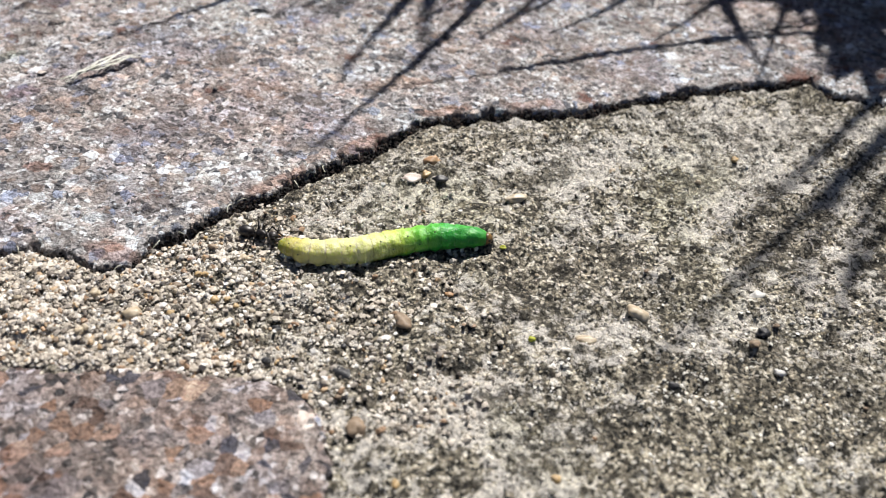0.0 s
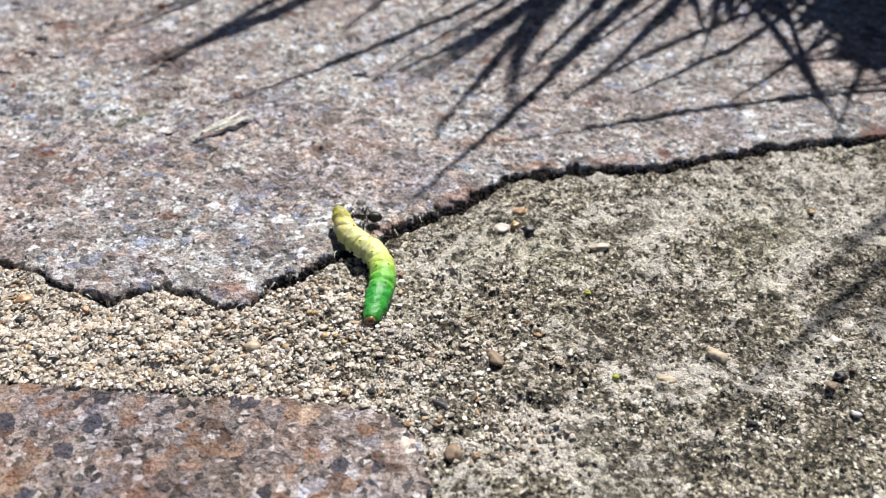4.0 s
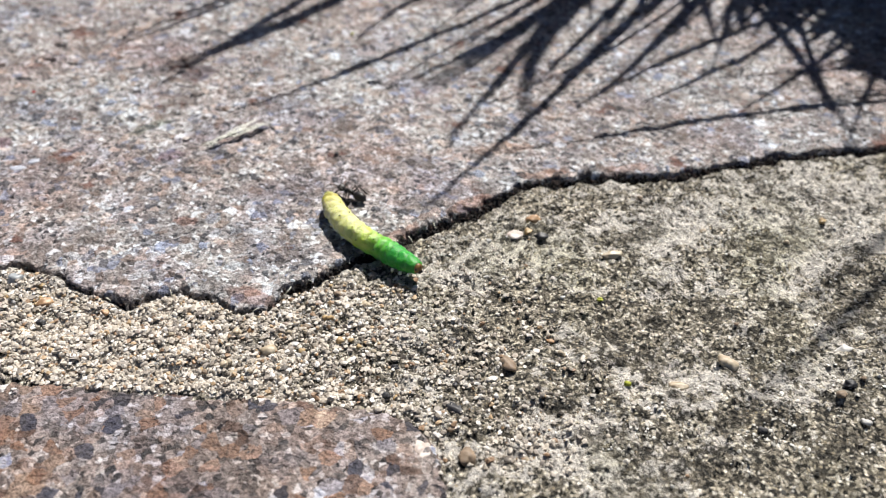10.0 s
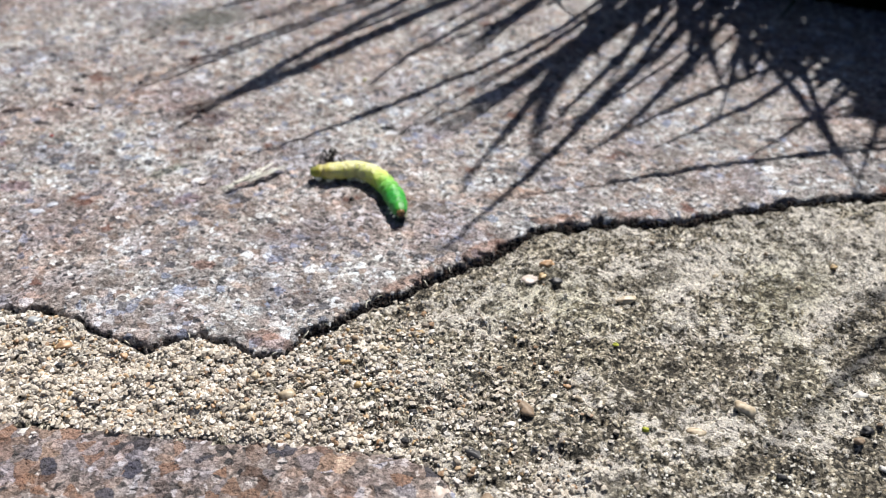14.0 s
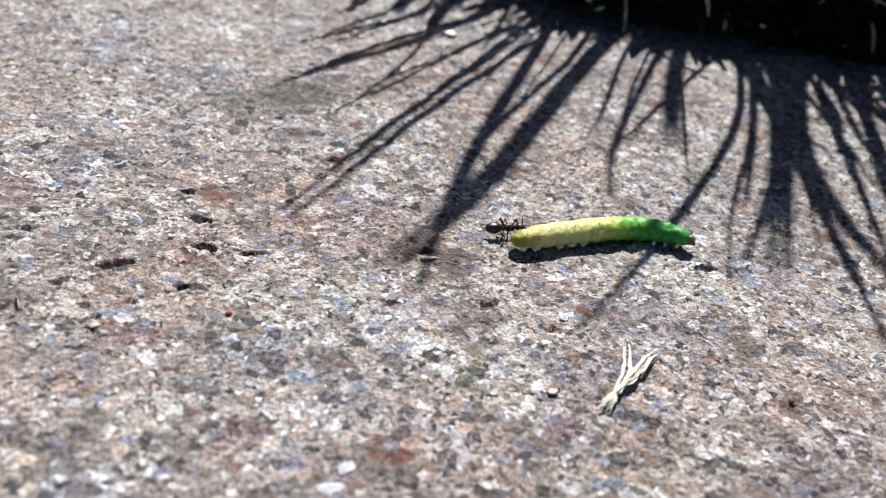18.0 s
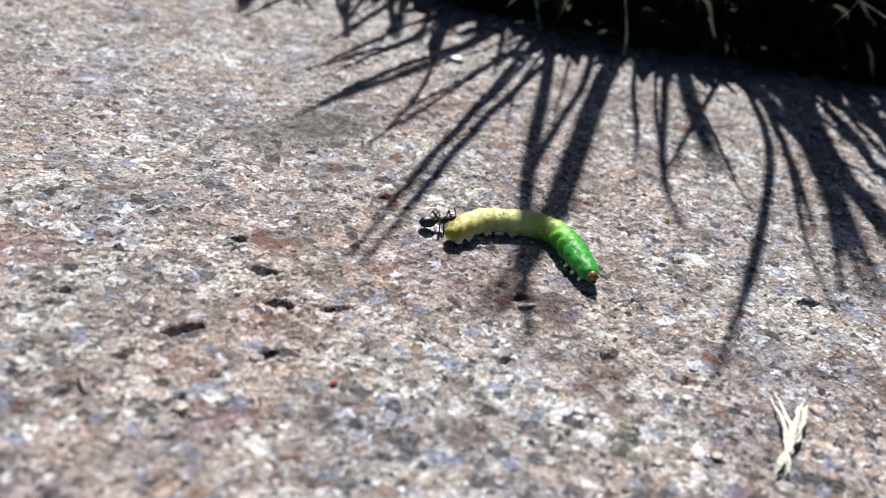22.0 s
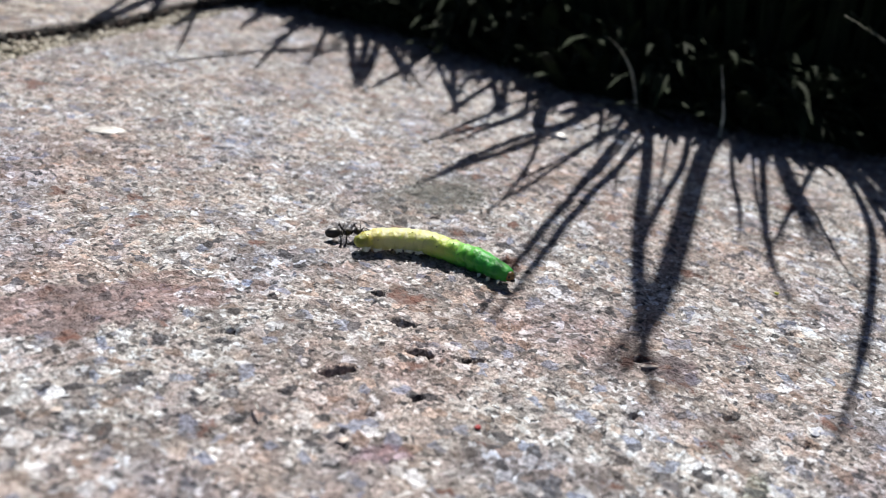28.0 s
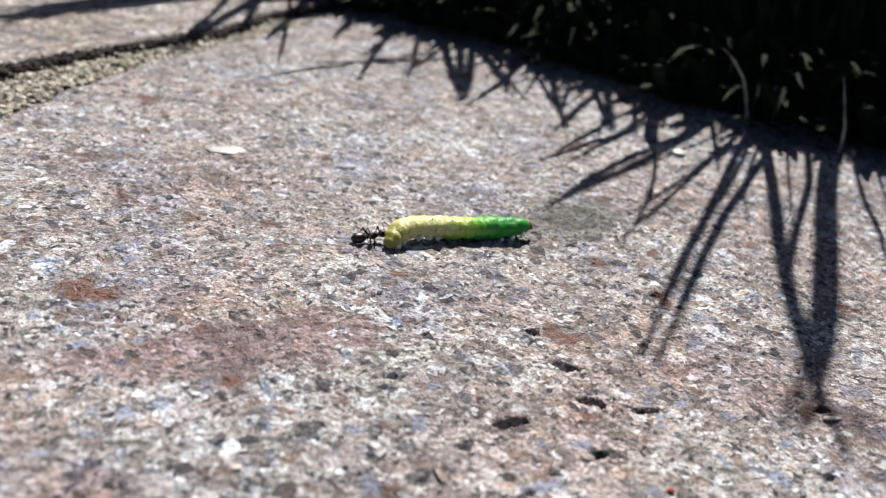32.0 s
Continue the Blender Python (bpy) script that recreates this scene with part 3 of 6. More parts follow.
px, py = rs.uniform(-160, -75, 22000), rs.uniform(50, 170, 22000)
free = (inside_by(px, py, MAIN_STONE) < 0.2) & (inside_by(px, py, FAR_STONE) < 0.2)
px, py = px[free], py[free]
size = rs.uniform(0.22, 0.55, len(px))
sand = new("sand", scatter_grains("sand", np.stack([px, py, mortar_height(px, py) + 0.4], -1), size, SAND_PALE, 6))
tagged(sand, "pale yellow sand grains filling the narrow joint", "sand", kind="stuff")


def pebble(x, y, long, wide, turn, mat, label, seed, up=0.3, flat=0.75, name="pebble", category="pebble"):
    bm = bmesh.new()
    bmesh.ops.create_icosphere(bm, subdivisions=3, radius=1.0)
    for v in bm.verts:
        n = noise.noise(v.co * 1.3 + Vector((seed * 7.1, 0, 0))) * 0.40 + noise.noise(v.co * 3.2 + Vector((0, seed * 3.3, 0))) * 0.17
        v.co *= 1 + n
        v.co.x *= long / 2 * MM
        v.co.y *= wide / 2 * MM
        v.co.z *= wide / 2 * flat * MM
    for f in bm.faces:
        f.smooth = True
    me = bpy.data.meshes.new(name)
    bm.to_mesh(me)
    bm.free()
    me.materials.append(mat)
    ob = new(name, me)
    ob.matrix_basis = pose(x * MM, y * MM, (flat_ground(x, y) + wide / 2 * flat * up) * MM, 0, 0, turn)
    return tagged(ob, label, category)


TAN = speckled("tan_quartz", (0.32, 0.19, 0.10), (0.46, 0.30, 0.17), 900.0, 0.45)
CREAM = speckled("cream_quartz", (0.36, 0.29, 0.20), (0.50, 0.43, 0.32), 900.0, 0.4)
WHITE = speckled("white_quartz", (0.40, 0.39, 0.37), (0.58, 0.57, 0.55), 900.0, 0.4)
PINK = speckled("pink_feldspar", (0.36, 0.29, 0.25), (0.54, 0.48, 0.44), 900.0, 0.5)
GRIT = speckled("grey_tan_stone", (0.24, 0.20, 0.14), (0.40, 0.34, 0.25), 900.0, 0.6)
GLASSY = speckled("grey_quartz", (0.22, 0.24, 0.25), (0.38, 0.40, 0.42), 900.0, 0.25)
UMBER = speckled("brown_stone", (0.16, 0.115, 0.075), (0.28, 0.205, 0.14), 900.0, 0.6)
SLATE = speckled("dark_stone", (0.015, 0.015, 0.017), (0.05, 0.05, 0.055), 900.0, 0.5)
LICHEN = speckled("yellow_green_lichen", (0.25, 0.27, 0.02), (0.40, 0.42, 0.06), 2000.0, 0.8)
BLUISH = speckled("bluish_quartz", (0.27, 0.29, 0.35), (0.46, 0.48, 0.53), 1900.0, 0.6)
RED = speckled("red_speck_skin", (0.30, 0.015, 0.02), (0.42, 0.03, 0.03), 2500.0, 0.5)
pebble(0, -0.4, 1.6, 1.3, 20, TAN, "small tan quartz pebble lying on the mortar", 1, 0.5)
pebble(7.6, -6.2, 2.2, 1.0, 18, CREAM, "elongated pinkish tan pebble lying on the mortar", 2, 0.5)
pebble(15.4, -21.9, 1.9, 1.2, -35, CREAM, "cream oval pebble lying on the mortar", 3, 0.5)
pebble(-3.7, -22.2, 2.0, 1.2, -55, UMBER, "brown elongated pebble half sunk in the mortar", 4, 0.4)
pebble(-2.2, -3.0, 2.2, 1.3, 5, PINK, "flat white quartz chip lying on the mortar", 5, 0.3, 0.4)
pebble(0.6, -3.6, 1.4, 0.9, -10, SLATE, "dark grey stone chip set in the mortar", 6, 0.3)
pebble(-46.4, -15.9, 1.5, 1.3, 30, TAN, "rusty brown rounded pebble in loose sand", 7, 0.4)
pebble(-50.5, -12.6, 1.6, 1.4, 0, GLASSY, "grey glassy rounded pebble in loose sand", 8, 0.4)
pebble(-10.8, -32.0, 2.0, 1.8, 40, PINK, "pale pinkish white crystal set in the stone edge", 9, -1.9, 0.4)
pebble(-7.2, -32.8, 1.6, 1.4, 80, UMBER, "brown rounded pebble beside the low stone", 10, 0.4)
pebble(-24.5, -21.5, 1.4, 1.2, 20, CREAM, "large cream pebble half buried in sand", 11, 0.35)
pebble(6.4, -24.4, 0.6, 0.5, 0, LICHEN, "tiny yellow green lichen fleck on the mortar", 12, 0.5, name="lichen_fleck", category="lichen")
pebble(5.4, -13.6, 0.6, 0.45, 0, LICHEN, "tiny yellow green lichen fleck on the mortar", 13, 0.5, name="lichen_fleck", category="lichen")
pebble(25.4, -23.8, 1.15, 0.95, 20, SLATE, "black stone crumb lying on the mortar", 14, 0.5)
# dark solid lump added where the joint has a crumbly hole
pebble(-8.2, -27.6, 1.7, 1.0, -35, SLATE, "dark lump standing in for a shaded hole in the joint", 15, -0.3)
pebble(26.5, -19.5, 1.5, 1.0, 10, WHITE, "small white quartz grain on the mortar", 16, 0.5)
pebble(25.2, -28.0, 0.9, 0.6, -30, WHITE, "small white quartz grain on the mortar", 17, 0.5)
pebble(11.0, -24.0, 1.8, 0.9, -10, CREAM, "tan stone chip set in the mortar", 18, 0.3)
pebble(-92.3, 85, 4.4, 2.4, 6, WHITE, "flat white stone chip lying on the granite", 19, 0.4, 0.3)
pebble(-28.3, 96.4, 2.6, 2.2, 0, WHITE, "small white stone chip lying on the granite", 20, 0.5, 0.5)
pebble(-63.4, 24.8, 0.45, 0.4, 0, RED, "tiny red speck resting on the granite", 21, 0.6, name="red_speck", category="speck")


pebble(-46.0, 32.4, 1.6, 0.5, 0, PINK, "small pinkish crystal ridge on the granite", 22, 0.15, 0.45)
pebble(-45.5, -27.0, 2.6, 1.6, 10, WHITE, "pale bluish white crystal set in the low stone", 23, -1.9, 0.35)
pebble(-24.1, 45.8, 0.5, 0.4, 0, LICHEN, "tiny yellow grain on the granite", 24, 0.6, name="pollen_grain", category="grain")
for x, y, long, wide, turn, seed in ((-36.3, 23.0, 1.5, 1.1, 20, 26), (-57.9, 6.4, 1.9, 1.1, -10, 27), (-56.8, 8.0, 1.3, 0.9, 40, 28), (-16.8, 20.7, 1.3, 0.9, 0, 29)):
    pebble(x, y, long, wide, turn, BLUISH, "flat pale bluish crystal set flush in the granite", seed, 0.0, 0.22, name="crystal", category="crystal")
for x, y, seed in ((-43.2, -3.6, 30), (-40.8, 14.0, 31), (-90.8, 28.1, 32), (-72.9, 24.0, 33)):
    pebble(x, y, 0.8, 0.6, 25, PINK, "tiny pale feldspar fleck set in the granite", seed, 0.15, 0.3, name="crystal", category="crystal")
pebble(-22.4, 11.2, 0.5, 0.4, 0, SLATE, "tiny black crumb on the granite", 25, 0.6)


# ---- coarser grains that stand out of the sand ----
def coarse_grains(count, x0, x1, y0, y1, seed):
    rs = random.Random(seed)
    kinds = [(TAN, "small tan quartz grain in loose sand"), (CREAM, "small cream quartz grain in loose sand"), (GRIT, "small grey tan stone grain in loose sand"),
             (UMBER, "small rusty brown stone grain in loose sand"), (PINK, "small pinkish white feldspar grain in loose sand"), (SLATE, "small dark grey stone grain in loose sand"),
             (AMBER, "small amber quartz grain in loose sand")]
    first = {}
    made = 0
    while made < count:
        x, y = rs.uniform(x0, x1), rs.uniform(y0, y1)
        place = (np.array([x]), np.array([y]))
        mat, label = kinds[min(rs.randrange(9), 6) if rs.random() < 0.8 else 2]
        key = (label, rs.randrange(3))
        long, turn = rs.uniform(0.5, 0.95), rs.uniform(0, 180)
        if inside_by(*place, MAIN_STONE)[0] > -1.6 or inside_by(*place, LOW_STONE)[0] > -0.8:
            continue
        z = float(mortar_height(*place)[0]) + 0.16 * long
        if key not in first:
            first[key] = pebble(x, y, 1.0, rs.uniform(0.65, 0.9), turn, mat, label, 40 + len(first), 0.4, 0.8, "sand_pebble", "pebble")
            tagged(first[key], label, "pebble", "pebbles in the sand")
            first[key].matrix_basis = pose(x * MM, y * MM, z * MM, 0, 0, turn) @ Matrix.Scale(long, 4)
        else:
            copy_thing(first[key], pose(x * MM, y * MM, z * MM, 0, 0, turn) @ Matrix.Scale(long, 4))
        made += 1


AMBER = speckled("amber_quartz", (0.30, 0.20, 0.09), (0.46, 0.34, 0.18), 900.0, 0.35)
coarse_grains(130, -62, -13, -27, -6, 31)
coarse_grains(22, -13, 45, -40, 8, 32)


# ---- crumbs in the crack under the broken stone edge: shade as colour, some soil ----
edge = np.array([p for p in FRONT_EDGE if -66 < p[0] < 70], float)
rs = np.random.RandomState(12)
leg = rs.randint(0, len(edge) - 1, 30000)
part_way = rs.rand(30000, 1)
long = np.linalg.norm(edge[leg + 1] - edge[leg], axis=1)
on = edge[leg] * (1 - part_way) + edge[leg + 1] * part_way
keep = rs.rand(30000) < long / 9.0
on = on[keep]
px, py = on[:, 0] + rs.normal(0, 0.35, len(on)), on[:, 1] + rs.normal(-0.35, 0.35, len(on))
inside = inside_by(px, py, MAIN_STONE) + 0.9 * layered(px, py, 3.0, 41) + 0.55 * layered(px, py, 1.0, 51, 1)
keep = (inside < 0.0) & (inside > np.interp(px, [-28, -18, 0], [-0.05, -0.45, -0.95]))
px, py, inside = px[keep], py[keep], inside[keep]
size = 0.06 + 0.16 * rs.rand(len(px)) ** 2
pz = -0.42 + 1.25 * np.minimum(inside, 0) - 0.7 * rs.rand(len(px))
crumbs = new("soil_shade_crumbs", scatter_grains("soil_shade_crumbs", np.stack([px, py, pz], -1), size, CRUMB, 14, 0.9))
tagged(crumbs, "blackish crumbs put in as the shade of the crack under the stone, with reddish soil", "soil", kind="stuff")


# row of near-black crumbs added as the shade line below the far stone
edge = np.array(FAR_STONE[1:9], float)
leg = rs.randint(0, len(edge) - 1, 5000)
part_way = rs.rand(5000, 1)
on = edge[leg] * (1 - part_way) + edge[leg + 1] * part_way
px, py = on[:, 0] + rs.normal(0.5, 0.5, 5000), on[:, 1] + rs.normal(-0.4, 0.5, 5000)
crumbs = new("soil_shade_crumbs", scatter_grains("soil_shade_crumbs", np.stack([px, py, -0.4 + 1.1 * rs.rand(5000)], -1), rs.uniform(0.25, 0.6, 5000), CRUMB, 16, 0.9))
tagged(crumbs, "near-black crumbs standing in for the shade under the edge of the grey paving stone", "soil", kind="stuff")


# ---- strips: blades, stalks, fibres ----
def strip(points, width, tip=0.08, fold=0.25, root=0.55, taper=0.26):
    """A tapering, slightly folded blade along points (mm): verts and faces."""
    pts = [Vector(p) for p in points]
    verts, faces, n = [], [], len(pts)
    for i, p in enumerate(pts):
        along = (pts[min(i + 1, n - 1)] - pts[max(i - 1, 0)]).normalized()
        side = along.cross(Vector((0.13, 0.31, 0.94)))
        side = side.normalized() if side.length > 1e-4 else Vector((1, 0, 0))
        over = side.cross(along)
        u = i / (n - 1)
        w = width / 2 * min(root + (1 - root) * u / 0.35, 1.0) * max(tip, min(1.0, (1 - u) / taper) ** 0.75)
        verts += [p - side * w, p + over * w * fold, p + side * w, p - over * (w * 0.12 + 0.03)]
    for i in range(n - 1):
        for k in range(4):
            a, b = 4 * i + k, 4 * i + (k + 1) % 4
            faces.append((a, b, b + 4, a + 4))
    faces += [(3, 2, 1, 0), (4 * n - 4, 4 * n - 3, 4 * n - 2, 4 * n - 1)]
    return verts, faces


def bend(a, b, c, n=9):
    """A curve from a through near b to c."""
    a, b, c = Vector(a), Vector(b), Vector(c)
    return [a * (1 - u) ** 2 + b * 2 * u * (1 - u) + c * u * u for u in (i / (n - 1) for i in range(n))]


# ---- grass tufts behind the stone: they throw the fan of shadows ----
LEAN = Vector((SUN_TO.x / SUN_TO.z, SUN_TO.y / SUN_TO.z, 1.0))


def tuft_front(x):
    return np.interp(x, [-120, -65, -18, 0, 26, 45, 62, 110, 200], [226, 196, 152, 121, 107, 105, 100, 76, 40])


def grass_tuft(blades, label, seed, tall=1.0):
    """blades: where the shade of each blade begins and ends on the stone, and its width; or its width and the bends of its shade."""
    rs = random.Random(seed)
    root = new("grass_tuft")
    tagged(root, label, "grass", "grass tufts")
    for blade in blades:
        if isinstance(blade[1], tuple):
            wide, trail = blade[0], [Vector((x, y, 0)) for x, y in blade[1:]]
        else:
            wide, trail = blade[4], [Vector((*blade[:2], 0)), Vector((*blade[2:4], 0))]
        trail[-1] = trail[-1] + (trail[-1] - trail[-2]).normalized() * 2.6
        way = (trail[0] - trail[1]).normalized()
        base = trail[0].copy()
        while base.y < float(tuft_front(base.x)) + 8 and (base - trail[0]).length < 110:
            base += way * 3
        trail = [base] + trail[1 if len(trail) == 2 else 0:]
        far = [0.0]
        for p, q in zip(trail, trail[1:]):
            far.append(far[-1] + max((q - p).length, 0.01))
        spots = [far[-1] * k / 15 for k in range(16)]
        flat = [Vector([float(np.interp(s, far, [p[c] for p in trail])) for c in range(3)]) for s in spots]
        for _ in range(2):
            flat[1:-1] = [(p + q * 2 + r) / 4 for p, q, r in zip(flat, flat[1:], flat[2:])]
        high, bow = tall * rs.uniform(0.9, 1.1) * min(45 + 32 * wide, 135), rs.uniform(-1.3, 1.3) if len(trail) == 2 else 0.0
        side = way.cross(Vector((0, 0, 1)))
        line = []
        for k, p in enumerate(flat):
            u = k / 15
            line.append(p + side * bow * math.sin(math.pi * u) + LEAN * high * (1 - (1 - u) ** 1.7) - Vector((0, 0, 9 * (1 - u))))
        shifts = (-0.24, 0.22) if wide > 2.3 else (0.0,)
        for shift in shifts:
            verts, faces = strip([p + side * wide * shift * (1 if k else 0.5) for k, p in enumerate(line)], wide * (1.05 if len(shifts) == 1 else 0.60), 0.45, root=0.85, taper=0.16)
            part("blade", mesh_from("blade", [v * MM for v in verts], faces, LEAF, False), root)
    return root


grass_tuft([(1.15, (-11.2, 104.2), (-29.2, 80.2), (-38.2, 68.2), (-46.2, 58.2), (-51.2, 51.2), (-56.2, 44.2)), (1.15, (-18.5, 88.7), (-37.5, 66.7), (-46.5, 54.7), (-56, 42)), (0.6, (-11, 101), (-26, 81), (-29, 75)),
            (1.8, (-7, 106), (-21, 80), (-30, 65), (-38, 50), (-43, 40), (-47, 30)), (1.1, (0, 104), (-12, 85), (-22, 73), (-30, 63), (-36, 54)), (0.5, (-4, 104), (-16, 85), (-23, 74)),
            (2.9, (10, 109), (-10, 84), (-24, 64), (-34, 50), (-42, 39), (-48.5, 33)), (0.6, (-29, 101), (-38, 82), (-47, 68), (-50, 64)), (0.7, (-7, 111), (-30, 87), (-45, 73)),
            (-10, 116, -53, 76, 1.5), (-27, 109, -50, 91, 0.9), (1.2, (-5, 119), (-26, 101), (-42, 88), (-55, 74)), (-13, 127, -41, 97, 1.1), (-25, 131, -44, 105, 1.4),
            (-43, 173, -55, 120, 1.5), (-43, 162, -44, 124, 1.2), (-20, 142, -33, 109, 1.4), (-30, 148, -42, 107, 1.4), (-42, 139, -55, 116, 1.2), (-105, 177, -128, 140, 6.0),
            (-96, 180, -130, 147, 4.0), (-100, 176, -132, 137, 3.5), (-89, 180, -101, 135, 2.6), (-83, 181, -85, 131, 0.8), (-9, 108, -35, 73, 0.7)],
           "tuft of dark narrow grass blades arching over the granite", 5)
grass_tuft([(0.8, (4, 97), (-6, 82), (-15, 66), (-18, 62)), (1.1, (8, 94), (-5, 75), (-14, 62), (-20, 53), (-22.5, 46.5)), (0.5, (6, 94), (-8, 73), (-16, 59)),
            (2.7, (15, 100), (2, 79), (-5, 66), (-8, 60)), (0.5, (5, 82), (-4, 64), (-9, 54), (-12, 48)), (0.8, (-6, 68), (-13, 61), (-18, 56)), (1.2, (6, 90), (8, 82), (10.5, 75.5)),
            (1.2, (20, 90), (12, 75), (3, 61), (-8, 49), (-17, 39), (-27, 29.5), (-34, 23)), (1.3, (20, 86), (10, 69), (2, 57), (-6, 45)), (1.8, (26, 92), (19, 77), (12, 63), (4, 52), (-6, 41), (-13, 33)),
            (3.2, (14, 68), (4, 53), (-4, 41), (-10, 32)), (0.6, (4, 60), (-3, 50), (-13, 38), (-16.5, 31)), (0.6, (10, 60), (5, 50), (0, 41), (-3, 36)), (1.4, (10, 62), (3, 46), (-2, 32)),
            (0.8, (20, 64), (15, 55), (11, 46), (6, 39)), (2.0, (29, 69), (20, 55), (12, 43), (7, 34)), (1.1, (33, 66), (27, 53), (21, 44)), (0.7, (35, 65), (26, 51))],
           "tuft of dark narrow grass blades leaning over the stone", 6)
grass_tuft([(1.5, (52.2, 12.4), (39.0, -0.2), (28.0, -9.9)), (1.8, (49.7, 4.3), (36.7, -5.9), (31.1, -17.2)), (1.5, (46.7, -1.9), (39.4, -7.6), (35.7, -15.7)), (1.3, (26.8, -16.5), (23.8, -19.3), (14.9, -27.4)), (1.4, (42.1, -10.1), (34.5, -16.4), (31.2, -23.3))],
           "tuft of dark long grass blades reaching over the mortar", 8, 1.7)

grass_tuft([(2.5, (17, 68), (10, 58), (3.4, 43.5), (0.0, 31.3), (0.2, 25.1)),
            (1.4, (6.8, 55.6), (-2.1, 32.9), (-8.3, 17.9)),
            (1.2, (15.4, 46.3), (5.2, 28.3), (-0.6, 18.7), (-5.7, 10.4), (-10.1, 3.0)),
            (1.0, (14.2, 53.8), (7.1, 39.9), (2.0, 30.6)),
            (0.7, (15.9, 44.3), (9.0, 35.3), (1.6, 30.0)),
            (1.2, (29.2, 59.5), (21.2, 45.7), (13.6, 31.2), (9.6, 26.9)),
            (1.1, (35.7, 49.7), (22.6, 39.9), (15.0, 33.0), (8.7, 26.0)),
            (1.1, (42.8, 50.2), (37.5, 43.7), (28.0, 35.6), (17.9, 27.4)),
            (1.6, (39.7, 53.3), (40.8, 41.0), (40.9, 33.7), (40.3, 27.0)),
            (1.0, (55.6, 53.2), (45.8, 41.3), (38.8, 34.4), (30.3, 26.5))],
           "tuft of dark curved grass blades crossing over the stone", 10)
grass_tuft([(1.1, (49.7, 26.8), (38.0, 25.0), (26.5, 22.9), (11.3, 18.2)),
            (0.6, (12.6, 17.3), (4.0, 14.8), (-4.3, 12.4)),
            (1.0, (54.3, 38.1), (47.6, 37.3), (40.1, 36.1), (30.1, 34.5)),
            (1.0, (52.0, 32.3), (47.2, 32.0), (40.0, 28.6)),
            (1.0, (42.4, 41.1), (40.3, 28.6), (40.3, 18.5)),
            (0.8, (53.7, 41.8), (46.4, 29.8), (40.3, 18.5)),
            (1.0, (54.6, 56.5), (49.5, 49.6), (44.4, 41.6)),
            (1.4, (50.0, 48.5), (51.2, 42.6), (50.9, 33.4)),
            (0.9, (57.9, 47.0), (50.7, 43.5), (39.8, 35.4)),
            (0.9, (35.1, 57.5), (31.0, 46.3), (27.9, 38.3))],
           "tuft of dark thin grass blades crossing low over the stone", 11)
grass_tuft([(1.3, (-93.6, 189.0), (-97.6, 155.7), (-101.3, 134.4)),
            (6.7, (-100.8, 191.6), (-112.0, 169.3), (-120.9, 152.7), (-124.6, 144.7)),
            (2.4, (-101.4, 182.5), (-111.5, 165.9), (-117.8, 150.3)),
            (1.7, (-88.2, 188.9), (-89.2, 168.6), (-90.7, 153.0)),
            (1.8, (-70.9, 196.1), (-79.3, 178.5), (-86.0, 150.2)),
            (1.9, (-59.9, 199.0), (-67.4, 177.4), (-72.6, 157.5)),
            (1.3, (-51.5, 182.6), (-60.8, 161.9), (-68.5, 143.7)),
            (1.0, (-46.7, 164.0), (-55.1, 147.7), (-62.9, 131.8)),
            (1.7, (-46.3, 164.1), (-51.9, 137.8), (-56.2, 118.3)),
            (2.3, (-51.2, 145.1), (-62.9, 138.8), (-75.3, 135.0)),
            (1.1, (-74.5, 132.0), (-81.3, 126.5), (-88.3, 119.5)),
            (1.0, (-56.9, 156.8), (-59.9, 141.3), (-62.6, 130.8)),
            (1.1, (-65.9, 148.0), (-69.4, 135.6), (-71.9, 125.0))],
           "tuft of dark broad grass blades shading the far joint", 12)
grass_tuft([(-51, 157, -56, 120, 1.7), (-46, 153, -46, 123, 1.2), (-37, 152, -46, 127, 1.0), (-35, 143, -41, 109, 1.1), (-29, 141, -40, 115, 0.8), (-23, 147, -34, 109, 1.3), (-20, 139, -38, 103, 0.8), (-14, 128, -50, 91, 1.0), (-8, 125, -48, 89, 0.7), (-8, 118, -54, 75, 1.0), (-8, 111, -50, 65, 0.7), (-5, 115, -39, 88, 0.6), (-15, 140, -30, 107, 1.0), (-4, 143, -19, 112, 1.2)],
           "tuft of dark narrow grass blades behind the far corner", 9)

rs2 = random.Random(23)
grass_tuft([(rs2.uniform(0.9, 1.7), (x + rs2.uniform(4, 12), 84), (x + rs2.uniform(-1, 5), 67), (x - rs2.uniform(1, 7), rs2.uniform(49, 58))) for x in range(8, 46, 3)],
           "tuft of dark narrow grass blades above the stone corner", 13)
for seed, x0, x1 in ((18, -66, -20), (19, -20, 30)):
    rs2 = random.Random(seed)
    fringe = []
    for k in range(17):
        x = x0 + (x1 - x0) * (k + rs2.random()) / 17
        y = float(tuft_front(x)) + rs2.uniform(2, 7)
        a, long = rs2.gauss(-2.2, 0.33), rs2.uniform(9, 26)
        fringe.append((x, y, x + long * math.cos(a), y + long * math.sin(a), rs2.uniform(0.6, 1.3)))
    grass_tuft(fringe, "tuft of short dark grass blades fringing the stone", seed)
